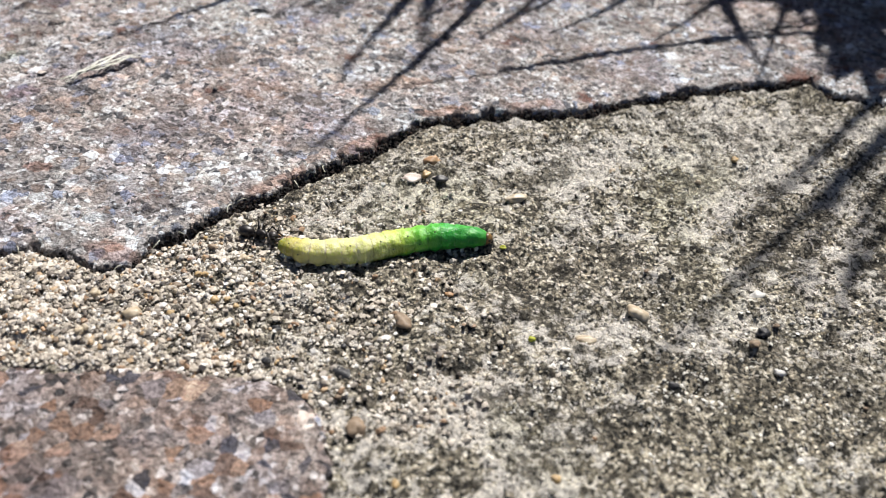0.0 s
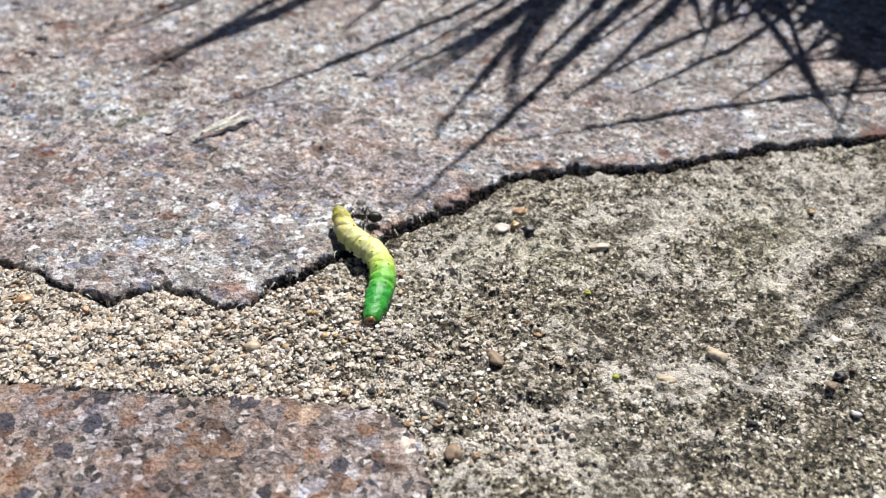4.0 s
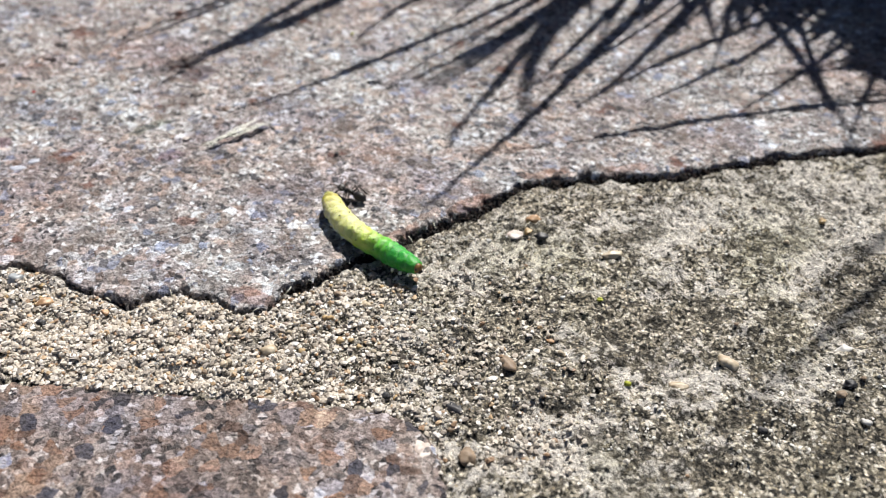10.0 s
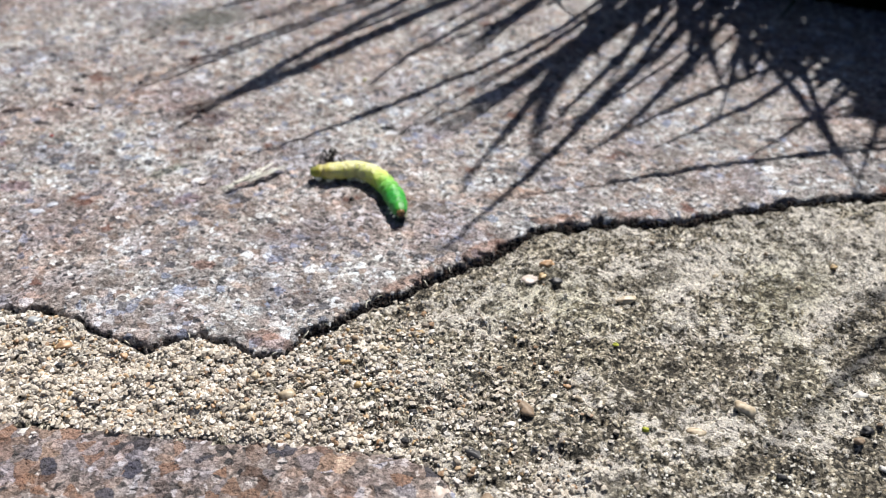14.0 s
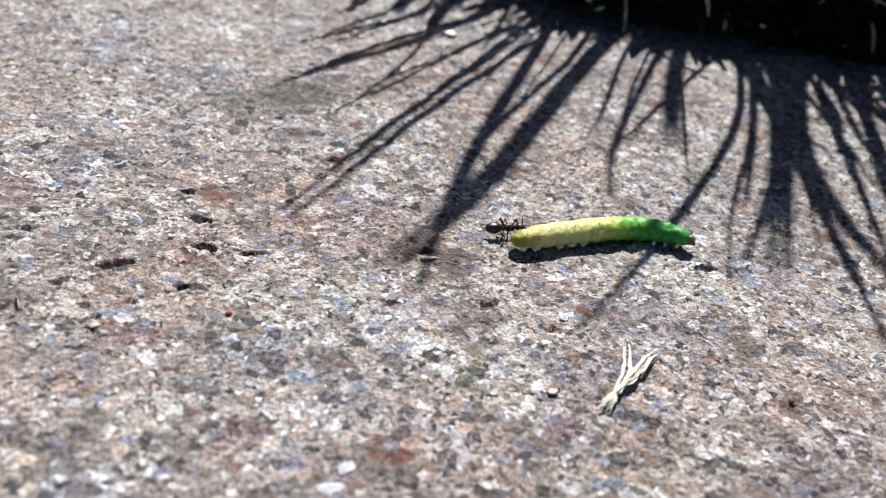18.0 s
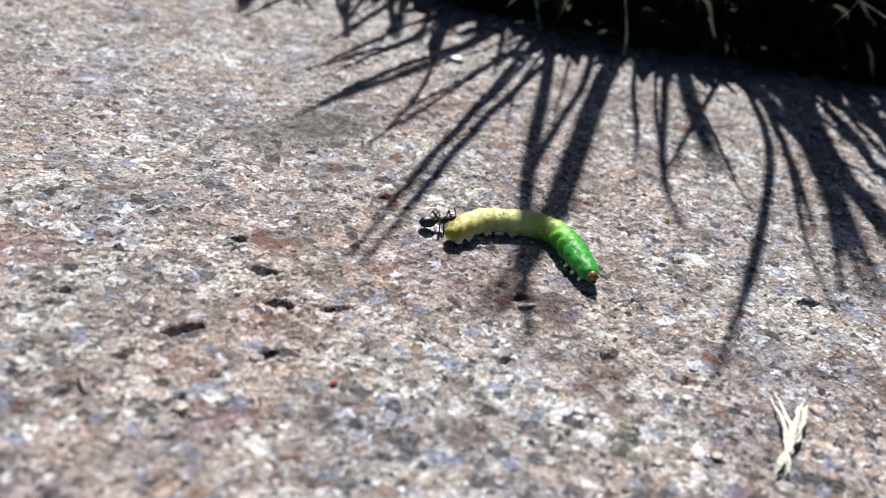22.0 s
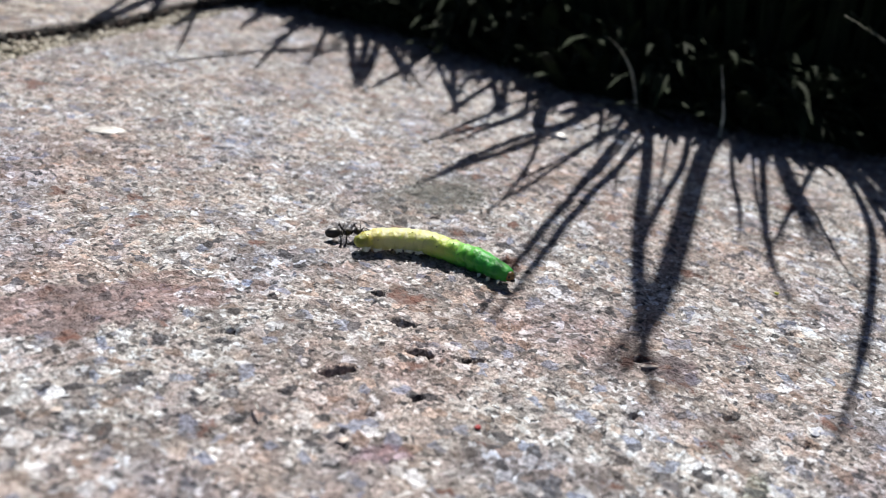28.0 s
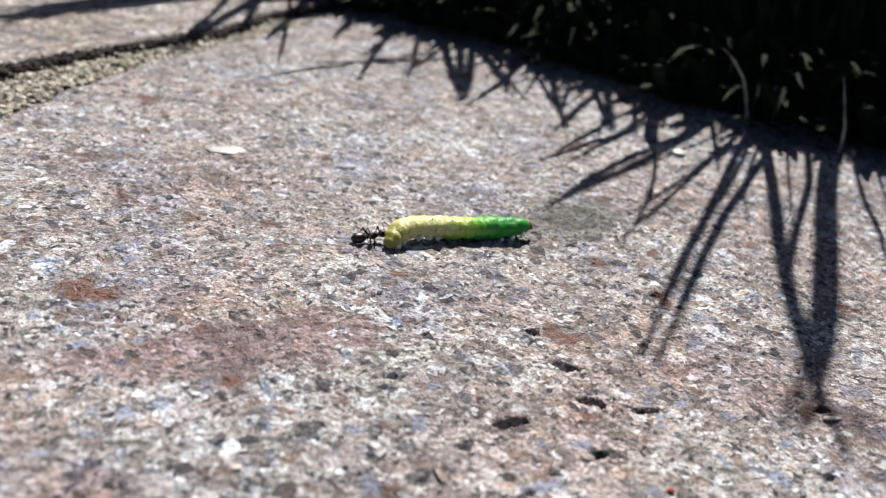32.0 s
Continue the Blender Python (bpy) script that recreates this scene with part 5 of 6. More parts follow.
# ---- what moves ----
# Caterpillar: seconds, then places along its spine from tail to head, mm.
SPINE = [
    (0, (-13.5, -13.7, -0.1), (-11.0, -14.6, -0.1), (-7.1, -14.3, -0.1), (-2.9, -13.1, -0.1), (0.7, -12.7, 0.2), (4.4, -13.2, 0.3)),
    (0.2, (-14.1, -13.3, -0.1), (-11.4, -13.0, -0.1), (-7.8, -13.8, -0.1), (-3.9, -14.0, -0.1), (0.1, -14.7, 0.1), (3.3, -16.5, 0.1)),
    (0.5, (-13.5, -12.7, -0.1), (-10.6, -11.6, -0.1), (-6.8, -12.8, -0.1), (-3.2, -14.0, -0.1), (-0.2, -14.9, -0.1), (2.6, -16.5, -0.1)),
    (0.7, (-15.7, -11.3, -0.0), (-12.8, -9.3, -0.1), (-9.1, -9.2, -0.1), (-5.9, -11.5, -0.1), (-2.8, -13.4, -0.1), (0.1, -15.8, -0.1)),
    (1, (-19.6, -10.3, 0.1), (-16.6, -11.4, -0.1), (-12.4, -11.4, -0.1), (-8.8, -11.9, -0.1), (-5.2, -14.4, -0.1), (-2.2, -16.8, -0.1)),
    (1.2, (-19.7, -10.6, 0.1), (-15.8, -12.0, -0.1), (-12.2, -12.7, -0.1), (-8.7, -13.0, -0.1), (-5.6, -14.8, -0.1), (-2.3, -16.6, -0.1)),
    (1.5, (-20.4, -11.2, 0.1), (-17.1, -11.6, -0.1), (-13.4, -12.0, -0.1), (-9.8, -11.0, -0.1), (-6.7, -9.2, -0.1), (-4.0, -6.8, -0.1)),
    (1.7, (-19.9, -12.0, 0.5), (-19.1, -9.1, 0.5), (-15.8, -8.6, 0.4), (-12.1, -9.0, 0.1), (-7.8, -8.9, -0.1), (-3.9, -9.0, -0.1)),
    (2, (-21.2, -8.7, 1.1), (-19.1, -6.6, 1.4), (-15.9, -6.0, 1.2), (-12.5, -7.3, 0.3), (-9.2, -8.9, -0.1), (-6.1, -10.9, -0.1)),
    (2.2, (-22.2, -8.8, 1.1), (-19.1, -7.9, 1.4), (-15.8, -6.9, 1.1), (-12.8, -7.5, 0.4), (-10.3, -9.5, 0.0), (-8.0, -12.7, -0.1)),
    (2.5, (-22.4, -10.2, 1.0), (-20.4, -8.4, 1.4), (-17.2, -7.5, 1.0), (-14.4, -10.0, 0.6), (-13.3, -14.6, 0.2), (-12.8, -19.2, -0.1)),
    (2.7, (-21.7, -10.1, 1.3), (-18.9, -8.9, 1.1), (-16.1, -10.3, 0.7), (-15.2, -13.3, 0.4), (-17.3, -16.5, 0.1), (-19.1, -20.4, -0.1)),
    (3, (-19.1, -6.4, 1.7), (-18.4, -8.6, 0.7), (-17.1, -11.8, 0.3), (-16.8, -15.2, 0.2), (-17.3, -18.2, -0.1), (-18.0, -20.9, -0.1)),
    (3.2, (-16.9, -7.5, 1.7), (-14.9, -8.5, 0.7), (-13.5, -12.1, 0.3), (-13.8, -15.7, 0.2), (-14.5, -19.1, -0.1), (-15.1, -22.5, -0.1)),
    (3.5, (-18.0, -6.1, 1.7), (-16.3, -8.0, 0.6), (-14.2, -11.5, 0.3), (-13.6, -14.9, 0.2), (-14.5, -18.0, -0.1), (-15.6, -21.3, -0.1)),
    (5.5, (-19.5, -3.0, 1.9), (-18.2, -5.4, 1.5), (-16.3, -7.0, 0.6), (-14.5, -9.2, 0.2), (-12.9, -11.7, 0.1), (-11.2, -14.4, -0.1)),
    (5.7, (-19.7, -1.3, 2.4), (-17.3, -2.0, 1.8), (-14.7, -4.4, 1.0), (-12.8, -7.6, 0.4), (-10.9, -10.5, 0.1), (-9.3, -13.6, -0.1)),
    (5.9, (-19.0, 1.3, 2.9), (-16.6, -1.8, 2.1), (-14.1, -4.2, 1.3), (-10.9, -4.2, 0.5), (-8.1, -4.2, 0.2), (-5.1, -5.2, -0.1)),
    (6, (-14.3, 1.5, 3.2), (-13.9, -0.1, 2.3), (-12.3, -1.7, 1.5), (-9.8, -3.4, 0.6), (-7.1, -6.1, 0.2), (-3.9, -8.0, -0.1)),
    (6.2, (-14.7, 1.1, 3.2), (-13.4, -2.2, 2.2), (-11.0, -3.5, 1.5), (-8.7, -4.2, 0.6), (-6.4, -6.4, 0.2), (-4.1, -8.1, -0.1)),
    (6.5, (-13.5, 1.9, 3.2), (-13.7, -0.2, 2.1), (-11.6, -1.8, 1.4), (-9.1, -3.7, 0.6), (-6.7, -5.6, 0.2), (-3.6, -7.7, -0.1)),
    (6.7, (-12.1, 1.5, 3.2), (-13.9, -0.4, 2.2), (-13.0, -3.0, 1.4), (-10.0, -4.7, 0.6), (-7.0, -6.3, 0.2), (-3.7, -7.7, -0.1)),
    (7, (-12.3, 1.5, 3.2), (-13.9, -0.7, 2.4), (-13.9, -3.1, 1.4), (-11.1, -4.3, 0.6), (-7.8, -5.6, 0.3), (-3.9, -6.7, -0.1)),
    (7.2, (-12.6, 0.7, 2.9), (-14.4, -1.7, 2.1), (-13.7, -4.3, 1.1), (-11.2, -5.6, 0.6), (-8.1, -6.1, 0.5), (-4.4, -6.7, 0.3)),
    (7.5, (-15.2, 0.6, 2.4), (-14.6, -2.0, 1.7), (-12.6, -4.2, 0.6), (-9.7, -5.8, 0.7), (-6.7, -6.3, 0.7), (-3.9, -6.2, 1.0)),
    (7.7, (-19.2, -0.2, 2.5), (-16.6, -2.0, 1.9), (-13.8, -3.2, 1.0), (-10.6, -4.7, 0.8), (-7.4, -6.1, 0.5), (-4.3, -7.3, 0.6)),
    (8, (-20.2, -0.8, 2.7), (-17.5, -1.5, 2.1), (-14.4, -1.2, 1.5), (-11.2, -2.6, 1.0), (-8.1, -4.6, 0.3), (-4.4, -7.1, -0.1)),
    (8.2, (-18.8, 1.2, 2.9), (-16.4, -1.6, 2.2), (-13.1, -2.3, 1.5), (-10.2, -3.8, 1.0), (-7.4, -5.8, 0.5), (-4.3, -7.5, 0.6)),
    (8.5, (-19.0, 0.4, 3.2), (-16.9, -1.1, 2.4), (-13.9, -2.4, 1.5), (-10.4, -2.2, 0.9), (-6.8, -2.0, 0.9), (-3.5, -2.0, 1.6)),
    (8.7, (-19.7, -1.1, 2.5), (-17.0, 0.7, 2.0), (-13.9, -0.5, 1.5), (-11.2, -2.2, 1.1), (-7.6, -2.8, 1.1), (-3.8, -1.3, 1.4)),
    (9, (-17.1, -0.8, 1.4), (-18.8, 1.4, 1.4), (-20.9, 0.2, 1.4), (-20.2, -3.5, 1.5), (-17.8, -5.0, 1.5), (-14.6, -5.0, 1.3), (-9.9, -5.7, 1.0)),
    (9.2, (-19.5, 0.4, 1.4), (-22.3, 0.5, 1.4), (-22.3, -3.4, 1.4), (-19.4, -6.2, 1.4), (-15.2, -6.6, 1.2), (-10.7, -6.9, 1.0)),
    (9.5, (-19.9, 0.5, 1.4), (-21.5, -0.6, 1.4), (-21.1, -3.9, 1.4), (-18.7, -6.0, 1.4), (-15.5, -5.6, 1.2), (-12.6, -4.4, 1.0), (-10.2, -3.7, 1.1)),
    (9.7, (-19.0, -0.6, 1.4), (-21.4, 0.3, 1.4), (-22.0, -3.3, 1.3), (-19.5, -6.0, 1.0), (-15.7, -5.6, 0.9), (-10.3, -3.9, 1.1)),
    (10, (-21.8, 0.1, 1.4), (-20.5, -3.1, 1.4), (-18.0, -6.4, 1.2), (-15.9, -7.4, 0.6), (-13.8, -9.2, 0.6), (-11.7, -11.4, 1.0)),
    (10.2, (-20.8, 0.9, 1.4), (-19.6, -0.5, 1.4), (-17.6, -4.0, 1.3), (-16.8, -7.6, 0.7), (-16.8, -10.9, 0.7), (-16.9, -14.7, 1.0)),
    (10.5, (-20.5, 0.9, 1.4), (-18.1, -1.5, 1.4), (-16.3, -4.7, 1.4), (-16.7, -7.4, 0.9), (-17.4, -10.7, 0.9), (-17.9, -13.9, 1.1)),
    (10.7, (-21.0, 0.9, 1.4), (-18.7, 0.0, 1.4), (-17.2, -4.4, 1.5), (-17.4, -8.0, 1.3), (-17.8, -11.9, 1.4), (-18.1, -15.8, 2.0)),
    (11, (-20.2, 1.9, 1.4), (-18.4, -0.5, 1.4), (-17.2, -3.7, 1.7), (-16.6, -7.1, 2.0), (-15.9, -11.9, 3.3)),
    (11.2, (-20.1, 4.8, 1.3), (-17.3, 2.1, 1.4), (-14.9, -1.0, 1.5), (-12.6, -4.3, 1.7), (-9.9, -6.8, 1.6), (-7.5, -9.9, 2.4)),
    (11.5, (-19.4, 4.3, 1.2), (-16.6, 4.2, 1.4), (-13.8, 1.3, 1.5), (-11.8, -1.8, 1.4), (-10.4, -3.8, 0.6), (-9.6, -7.1, 1.0)),
    (11.7, (-21.6, 6.9, 1.3), (-18.4, 4.6, 1.3), (-15.5, 3.2, 1.3), (-13.3, 0.4, 1.3), (-11.9, -1.8, 0.8), (-10.5, -5.2, 1.0)),
    (12, (-21.8, 8.0, 1.4), (-19.4, 4.9, 1.2), (-16.1, 3.1, 1.1), (-12.8, 2.4, 1.1), (-10.3, 1.7, 1.1), (-7.9, 0.6, 1.0)),
    (12.2, (-22.8, 8.6, 1.3), (-22.8, 6.1, 1.2), (-20.8, 3.7, 1.1), (-17.4, 4.3, 1.1), (-14.1, 7.3, 1.1), (-11.2, 10.8, 1.0)),
    (12.5, (-23.1, 9.0, 1.1), (-21.7, 6.1, 1.1), (-19.3, 5.3, 1.1), (-16.1, 6.4, 1.1), (-13.2, 8.2, 1.1), (-10.1, 10.2, 1.1)),
    (12.7, (-23.3, 10.6, 1.1), (-22.6, 6.7, 1.1), (-19.6, 5.8, 1.1), (-16.2, 6.6, 1.1), (-12.7, 7.9, 1.1), (-9.5, 9.4, 1.1)),
    (13, (-23.8, 10.9, 1.1), (-21.2, 9.0, 1.1), (-17.7, 7.5, 1.1), (-14.4, 7.5, 1.1), (-11.1, 8.3, 1.1), (-8.0, 7.5, 1.1)),
    (13.2, (-24.5, 14.9, 1.1), (-22.2, 14.5, 1.1), (-18.9, 12.2, 1.1), (-15.7, 10.0, 1.1), (-12.8, 8.3, 1.1), (-9.9, 5.3, 1.2)),
    (13.5, (-25.0, 14.3, 1.1), (-22.2, 14.4, 1.1), (-19.1, 14.9, 1.1), (-16.4, 12.2, 1.1), (-14.7, 8.4, 1.1), (-14.1, 4.2, 1.4)),
    (15.5, (-31.1, 23.7, 1.1), (-28.0, 25.4, 1.1), (-24.2, 23.8, 1.1), (-21.5, 20.9, 1.1), (-19.4, 18.2, 1.1), (-17.8, 16.3, 1.1)),
    (16, (-33.2, 26.4, 1.1), (-29.5, 27.9, 1.1), (-25.6, 26.4, 1.1), (-22.9, 23.2, 1.1), (-20.7, 20.0, 1.1), (-19.3, 17.3, 1.1)),
    (16.5, (-33.2, 27.8, 1.1), (-30.3, 30.5, 1.1), (-27.3, 28.2, 1.1), (-25.4, 24.8, 1.1), (-23.9, 22.1, 1.1), (-23.0, 19.5, 1.1)),
    (17, (-35.5, 29.3, 1.1), (-32.0, 30.7, 1.1), (-28.7, 29.2, 1.1), (-26.4, 25.9, 1.1), (-25.9, 22.4, 1.1), (-26.5, 18.1, 1.5)),
    (17.5, (-36.9, 30.2, 1.1), (-33.9, 30.2, 1.1), (-30.8, 29.0, 1.1), (-27.3, 30.2, 1.4), (-23.9, 32.2, 1.8), (-21.0, 33.2, 2.0)),
    (18, (-37.7, 33.4, 1.1), (-33.5, 34.4, 1.1), (-29.4, 35.1, 1.1), (-25.2, 35.5, 1.1), (-21.8, 34.7, 1.1), (-19.6, 32.8, 1.1)),
    (18.5, (-38.5, 35.6, 1.1), (-34.3, 36.1, 1.1), (-29.7, 35.9, 1.1), (-25.5, 34.8, 1.1), (-23.1, 33.3, 1.1), (-21.1, 31.4, 1.1)),
    (19, (-39.6, 37.2, 1.1), (-36.5, 38.0, 1.8), (-32.9, 38.4, 1.8), (-30.7, 36.5, 1.1), (-29.4, 32.6, 1.1), (-28.8, 29.0, 1.1)),
    (19.5, (-41.5, 37.3, 1.1), (-37.7, 39.3, 1.1), (-34.0, 39.0, 1.1), (-31.9, 35.8, 1.1), (-29.9, 32.8, 1.1), (-28.4, 29.8, 1.1)),
    (20, (-41.3, 39.0, 1.1), (-37.6, 39.8, 1.1), (-34.3, 38.6, 1.1), (-31.0, 37.2, 1.1), (-28.1, 36.3, 1.1), (-25.4, 34.8, 1.1)),
    (20.5, (-43.9, 40.0, 1.1), (-40.3, 41.2, 1.1), (-36.9, 41.1, 1.1), (-33.9, 39.2, 1.1), (-31.4, 37.0, 1.1), (-29.2, 34.5, 1.1)),
    (21, (-46.3, 40.3, 1.1), (-42.5, 41.7, 1.1), (-38.5, 41.8, 1.1), (-35.7, 39.5, 1.1), (-33.0, 37.1, 1.1), (-31.0, 34.1, 1.1)),
    (21.5, (-46.4, 41.2, 1.1), (-43.6, 43.0, 1.5), (-40.3, 42.3, 1.1), (-37.6, 39.7, 1.1), (-35.5, 37.5, 1.1), (-34.2, 34.6, 1.2)),
    (22, (-49.0, 42.4, 1.1), (-45.3, 44.6, 1.1), (-41.7, 44.1, 1.1), (-39.1, 42.4, 1.1), (-38.8, 38.5, 1.1), (-39.4, 33.8, 1.1)),
    (22.5, (-49.8, 41.4, 1.1), (-46.1, 44.9, 1.1), (-43.1, 44.4, 1.1), (-41.2, 41.2, 1.1), (-39.2, 38.0, 1.1), (-37.6, 34.8, 1.1)),
    (23, (-50.1, 41.9, 1.1), (-46.0, 45.0, 1.1), (-42.5, 44.6, 1.1), (-39.8, 41.9, 1.1), (-36.8, 39.8, 1.1), (-34.0, 37.6, 1.1)),
    (23.5, (-50.4, 42.8, 1.1), (-46.4, 46.1, 1.1), (-43.1, 45.3, 1.1), (-40.1, 43.8, 1.1), (-36.8, 43.4, 1.1), (-34.4, 40.9, 1.1)),
    (24, (-52.1, 43.3, 1.1), (-48.3, 46.0, 1.1), (-45.0, 45.4, 1.1), (-42.1, 43.7, 1.1), (-38.9, 42.5, 1.1), (-36.1, 40.2, 1.1)),
    (24.5, (-53.6, 45.0, 1.1), (-50.1, 47.6, 1.1), (-46.4, 48.1, 1.1), (-42.8, 48.0, 1.1), (-39.4, 47.7, 1.1), (-36.5, 46.0, 1.1)),
    (25, (-57.1, 45.9, 1.1), (-54.2, 48.0, 1.1), (-50.3, 50.0, 1.1), (-47.2, 49.2, 1.1), (-44.4, 47.2, 1.1), (-42.2, 44.3, 1.1)),
    (25.5, (-59.2, 47.5, 1.1), (-56.5, 49.8, 1.1), (-53.1, 50.3, 1.1), (-50.5, 48.3, 1.1), (-47.9, 45.6, 1.1), (-45.9, 42.1, 1.1)),
    (27.5, (-66.5, 52.2, 1.1), (-63.6, 53.2, 1.1), (-60.0, 53.3, 1.1), (-57.2, 52.0, 1.1), (-55.1, 49.6, 1.1), (-53.7, 45.8, 1.1)),
    (28, (-67.0, 53.3, 1.1), (-64.5, 54.0, 1.1), (-60.9, 53.8, 1.1), (-58.1, 51.7, 1.1), (-55.5, 49.2, 1.1), (-53.6, 46.0, 1.1)),
    (28.5, (-67.0, 53.2, 1.1), (-64.0, 55.2, 1.1), (-61.1, 54.7, 1.1), (-58.9, 52.3, 1.1), (-56.8, 49.1, 1.1), (-55.7, 45.4, 1.1)),
    (29, (-68.6, 52.7, 1.1), (-65.7, 55.0, 1.1), (-62.4, 55.9, 1.1), (-60.1, 53.8, 1.1), (-57.5, 51.2, 1.1), (-56.0, 47.8, 1.1)),
    (29.5, (-69.8, 53.7, 1.1), (-66.8, 56.6, 1.1), (-64.0, 56.8, 1.1), (-61.8, 54.1, 1.1), (-60.6, 50.4, 1.1), (-60.1, 45.8, 1.1)),
    (30, (-70.3, 54.8, 1.1), (-67.7, 57.0, 1.1), (-64.5, 56.6, 1.1), (-61.6, 55.4, 1.1), (-58.6, 54.1, 1.1), (-55.6, 52.1, 1.1)),
    (30.5, (-71.4, 56.5, 1.1), (-69.3, 57.1, 1.4), (-66.3, 57.8, 1.6), (-63.9, 56.8, 1.1), (-62.1, 53.1, 1.1), (-61.0, 49.4, 1.1)),
    (31, (-72.2, 59.6, 1.8), (-70.3, 59.2, 1.4), (-67.8, 58.7, 1.1), (-64.4, 59.0, 1.1), (-60.8, 60.3, 1.5), (-56.7, 60.8, 2.0)),
    (31.5, (-73.3, 57.4, 0.8), (-71.7, 59.5, 1.6), (-69.1, 60.3, 1.8), (-66.0, 60.7, 1.4), (-62.6, 61.8, 1.4), (-59.4, 62.5, 1.8)),
    (32, (-76.7, 59.7, 0.8), (-75.2, 61.4, 1.5), (-72.4, 62.6, 1.4), (-69.3, 63.2, 1.1), (-65.4, 63.6, 1.2), (-61.1, 64.1, 1.4)),
]
# Ant: seconds, place, mm, and heading, degrees.
TROT = [
    (0.00, -15.6, -11.9, -0.39, -20),
    (0.20, -15.0, -11.1, -0.39, -9),
    (0.50, -15.6, -10.9, -0.39, 8),
    (0.70, -17.0, -11.2, 0.06, -8),
    (1.00, -20.4, -8.1, 0.74, -33),
    (1.20, -20.6, -10.1, 0.75, -31),
    (1.50, -22.3, -9.4, 0.76, -29),
    (1.70, -22.1, -9.0, 0.77, -17),
    (2.00, -23.3, -5.5, 0.78, 1),
    (2.20, -23.1, -6.8, 0.78, -3),
    (2.50, -24.1, -6.8, 0.78, -10),
    (2.70, -21.8, -6.0, 0.78, -73),
    (2.85, -19.8, -4.7, 0.78, -120),
    (3.00, -17.8, -3.5, 0.78, -167),
    (3.20, -16.0, -4.5, 0.75, -179),
    (3.50, -15.9, -4.5, 0.71, -197),
    (4.50, -17.8, -1.6, 0.75, -145),
    (5.50, -19.7, 1.4, 0.78, -93),
    (5.70, -19.6, 2.0, 0.78, -65),
    (5.90, -20.2, 3.0, 0.78, -38),
    (6.00, -17.3, 3.7, 0.78, -24),
    (6.20, -16.5, 2.8, 0.78, 9),
    (6.50, -15.9, 4.3, 0.78, 58),
    (6.70, -14.9, 2.6, 0.78, 60),
    (7.00, -15.7, 1.7, 0.78, 62),
    (7.20, -16.5, 0.6, 0.78, 65),
    (7.50, -16.5, 1.2, 0.78, 70),
    (7.70, -19.9, -1.1, 0.78, 82),
    (8.00, -19.7, -2.1, 0.78, 101),
    (8.20, -20.5, -1.1, 0.78, 89),
    (8.50, -20.0, -0.4, 0.78, 70),
    (8.70, -20.0, -2.6, 0.78, 64),
    (9.00, -18.9, -1.0, 0.78, 55),
    (9.20, -20.2, 1.4, 0.78, 80),
    (9.50, -19.2, 0.2, 0.78, 118),
    (9.70, -18.5, 1.2, 0.78, 130),
    (10.00, -19.8, 2.0, 0.78, 147),
    (10.20, -20.4, 4.4, 0.78, 189),
    (10.50, -19.1, 4.9, 0.78, 251),
    (10.70, -20.0, 5.3, 0.78, 250),
    (11.00, -19.6, 5.6, 0.78, 249),
    (11.20, -20.0, 6.1, 0.78, 268),
    (11.50, -20.5, 7.9, 0.78, 297),
    (11.70, -20.3, 8.5, 0.78, 257),
    (12.00, -19.9, 10.3, 0.78, 197),
    (12.20, -21.6, 11.2, 0.78, 226),
    (12.50, -23.3, 12.0, 0.78, 270),
    (12.70, -23.6, 13.6, 0.78, 262),
    (13.00, -23.5, 14.1, 0.78, 251),
    (13.20, -24.5, 15.8, 0.78, 250),
    (13.50, -24.7, 17.6, 0.78, 248),
    (14.50, -28.4, 22.7, 0.78, 287),
    (15.50, -32.1, 27.9, 0.78, 325),
    (16.00, -33.8, 29.6, 0.78, 337),
    (16.50, -34.7, 31.0, 0.78, 349),
    (17.00, -35.7, 32.4, 0.78, 348),
    (17.50, -37.2, 33.1, 0.78, 357),
    (18.00, -37.6, 36.2, 0.78, 355),
    (18.50, -38.6, 37.8, 0.78, 358),
    (19.00, -40.2, 39.1, 0.78, 365),
    (19.50, -41.8, 40.4, 0.78, 342),
    (20.00, -42.0, 41.6, 0.78, 347),
    (20.50, -44.4, 42.1, 0.78, 355),
    (21.00, -46.1, 43.2, 0.78, 352),
    (21.50, -47.0, 44.6, 0.78, 357),
    (22.00, -48.7, 45.5, 0.78, 363),
    (22.50, -49.3, 45.7, 0.78, 355),
    (23.00, -49.5, 45.7, 0.78, 361),
    (23.50, -50.4, 45.7, 0.78, 364),
    (24.00, -52.2, 46.6, 0.78, 355),
    (24.50, -54.6, 47.5, 0.78, 363),
    (25.00, -57.2, 49.2, 0.78, 355),
    (25.50, -60.1, 50.6, 0.78, 366),
    (27.50, -66.6, 55.7, 0.78, 371),
    (28.00, -67.8, 56.0, 0.78, 363),
    (28.50, -68.2, 55.8, 0.78, 357),
    (29.00, -69.1, 55.9, 0.78, 356),
    (29.50, -70.5, 57.3, 0.78, 360),
    (30.00, -71.2, 56.8, 0.78, 381),
    (30.50, -72.8, 58.3, 0.78, 373),
    (31.00, -73.5, 59.9, 0.78, 393),
    (31.50, -74.1, 60.9, 0.78, 358),
    (32.00, -78.3, 61.1, 0.78, 378),
]

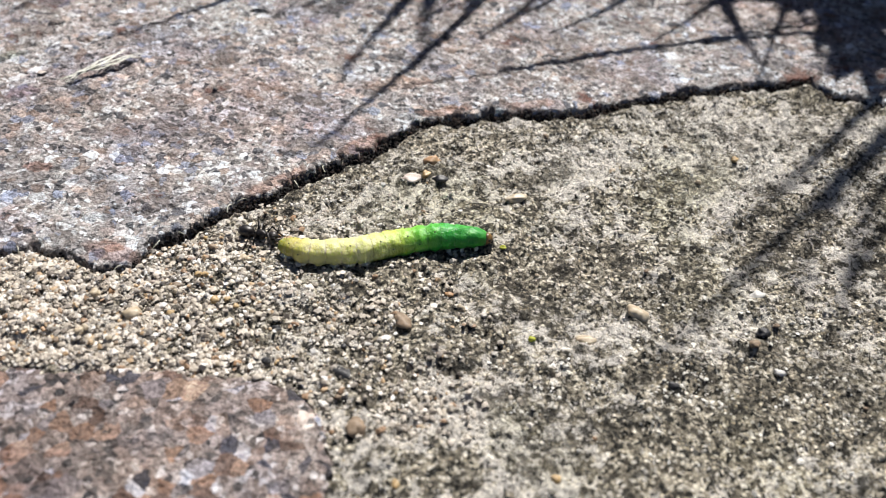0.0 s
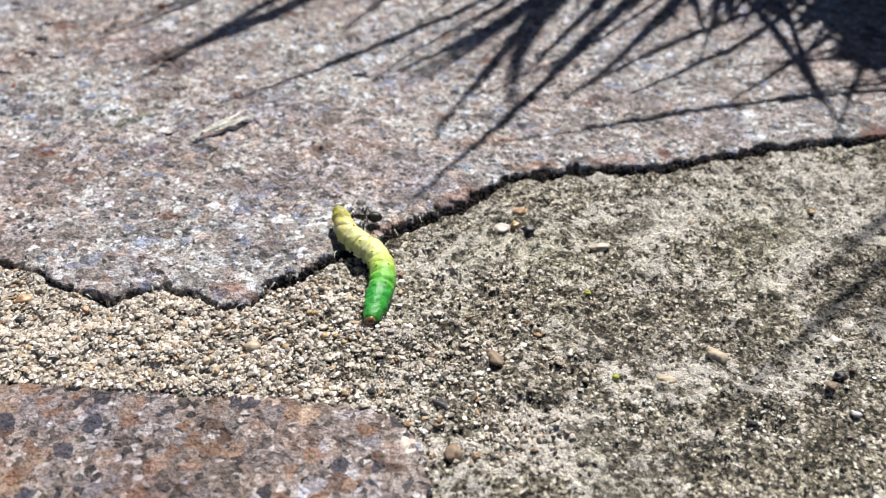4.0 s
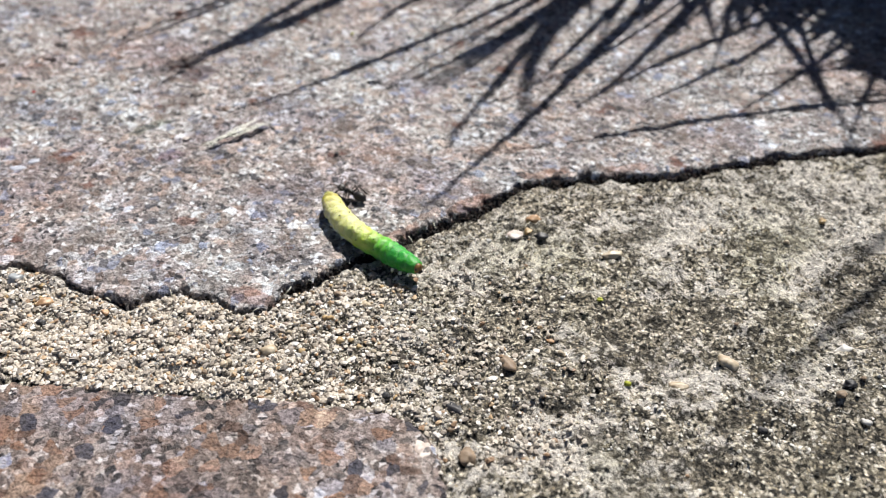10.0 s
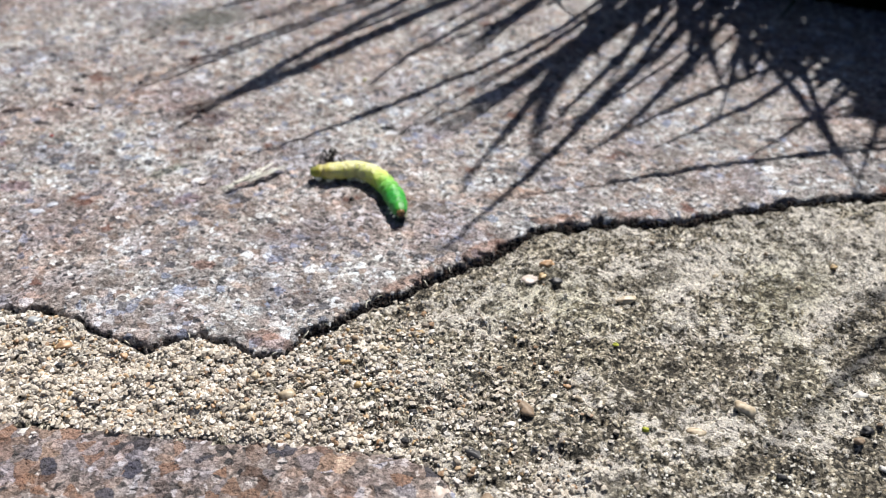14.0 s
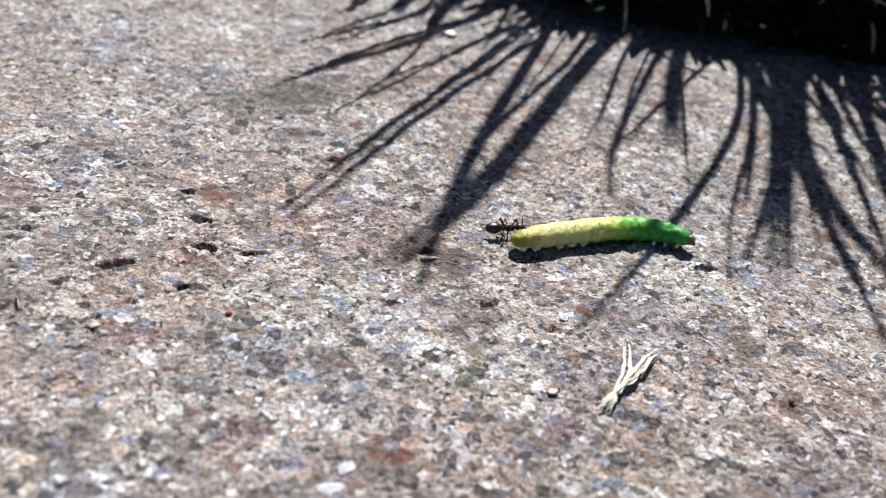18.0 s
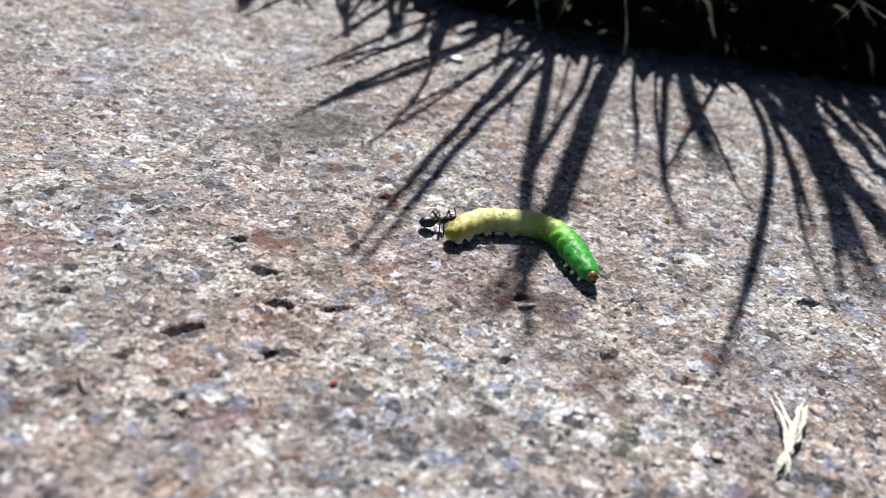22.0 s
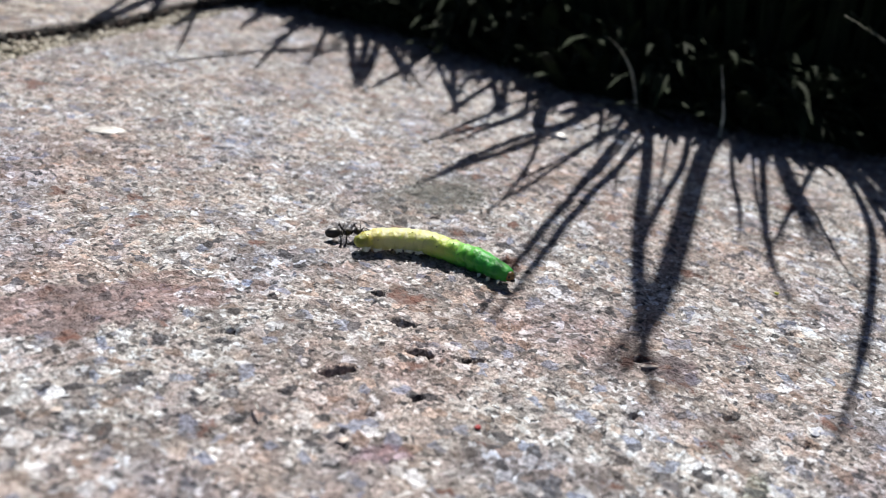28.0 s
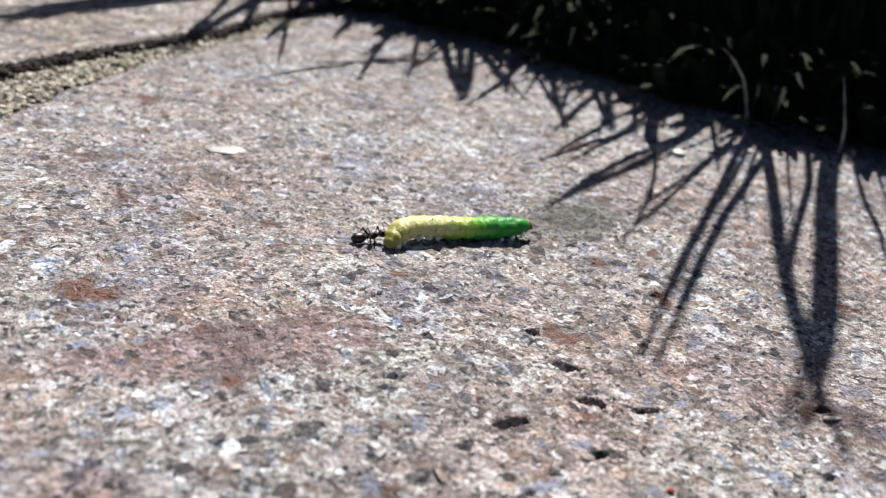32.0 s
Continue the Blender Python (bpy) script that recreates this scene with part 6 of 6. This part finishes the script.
def along_spine(points, roll=0.0):
    """Evenly spaced places and directions along a smooth line through the points."""
    p = np.array(points, float)
    q = np.vstack([2 * p[0] - p[1], p, 2 * p[-1] - p[-2]])
    line = []
    for i in range(1, len(q) - 2):
        for u in np.linspace(0, 1, 16, endpoint=False):
            a, b, c, d = q[i - 1], q[i], q[i + 1], q[i + 2]
            line.append(0.5 * (2 * b + (c - a) * u + (2 * a - 5 * b + 4 * c - d) * u * u + (3 * b - a - 3 * c + d) * u ** 3))
    line = np.array(line + [q[-2]])
    line[:, 2] += 0.03
    for _ in range(6):
        line[1:-1] = (line[:-2] + 2 * line[1:-1] + line[2:]) / 4
    far = np.r_[0, np.cumsum(np.linalg.norm(np.diff(line, axis=0), axis=1))]
    total = SEGMENTS + 0.6
    want = [(i + 0.5) / total * far[-1] for i in range(SEGMENTS)] + [(SEGMENTS + 0.25) / total * far[-1]]
    out = []
    for w in want:
        at, lo, hi = [np.array([np.interp(s, far, line[:, k]) for k in range(3)]) for s in (w, w - 0.6, w + 0.6)]
        x = Vector(hi - lo).normalized()
        y = Vector((0, 0, 1)).cross(x).normalized()
        z = x.cross(y)
        m = Matrix((x, y, z)).transposed().to_4x4() @ Matrix.Rotation(radians(roll), 4, "X")
        m.translation = Vector(at) * MM
        out.append(m)
    return out


def motions():
    whole, rings = [], [[] for _ in caterpillar_rings]
    for t, *points in SPINE:
        poses = along_spine(points, float(np.interp(t, [3.5, 5.5, 6.0, 6.5, 8.0, 8.5, 9.0, 9.5], [0, 60, 130, 160, 150, 100, 35, 0])))
        a, b = poses[0].translation, poses[-1].translation
        middle = (a + b) / 2
        base = pose(middle.x, middle.y, 0, 0, 0, math.degrees(math.atan2(b.y - a.y, b.x - a.x)))
        whole.append((t, base))
        for keep, m in zip(rings, poses):
            keep.append((t, base.inverted() @ m))
    walk(caterpillar, whole)
    for ring, rows in zip(caterpillar_rings, rings):
        walk(ring, rows)
    walk(ant, [(t, pose(x * MM, y * MM, z * MM, 0, -4, turn)) for t, x, y, z, turn in TROT])
    for leg, hip, beat in ant_legs:
        walk(leg, [(k * 0.25, pose(hip[0] * MM, hip[1] * MM, hip[2] * MM, 0, 0, beat * (13 if k % 2 else -13))) for k in range(129)])


motions()
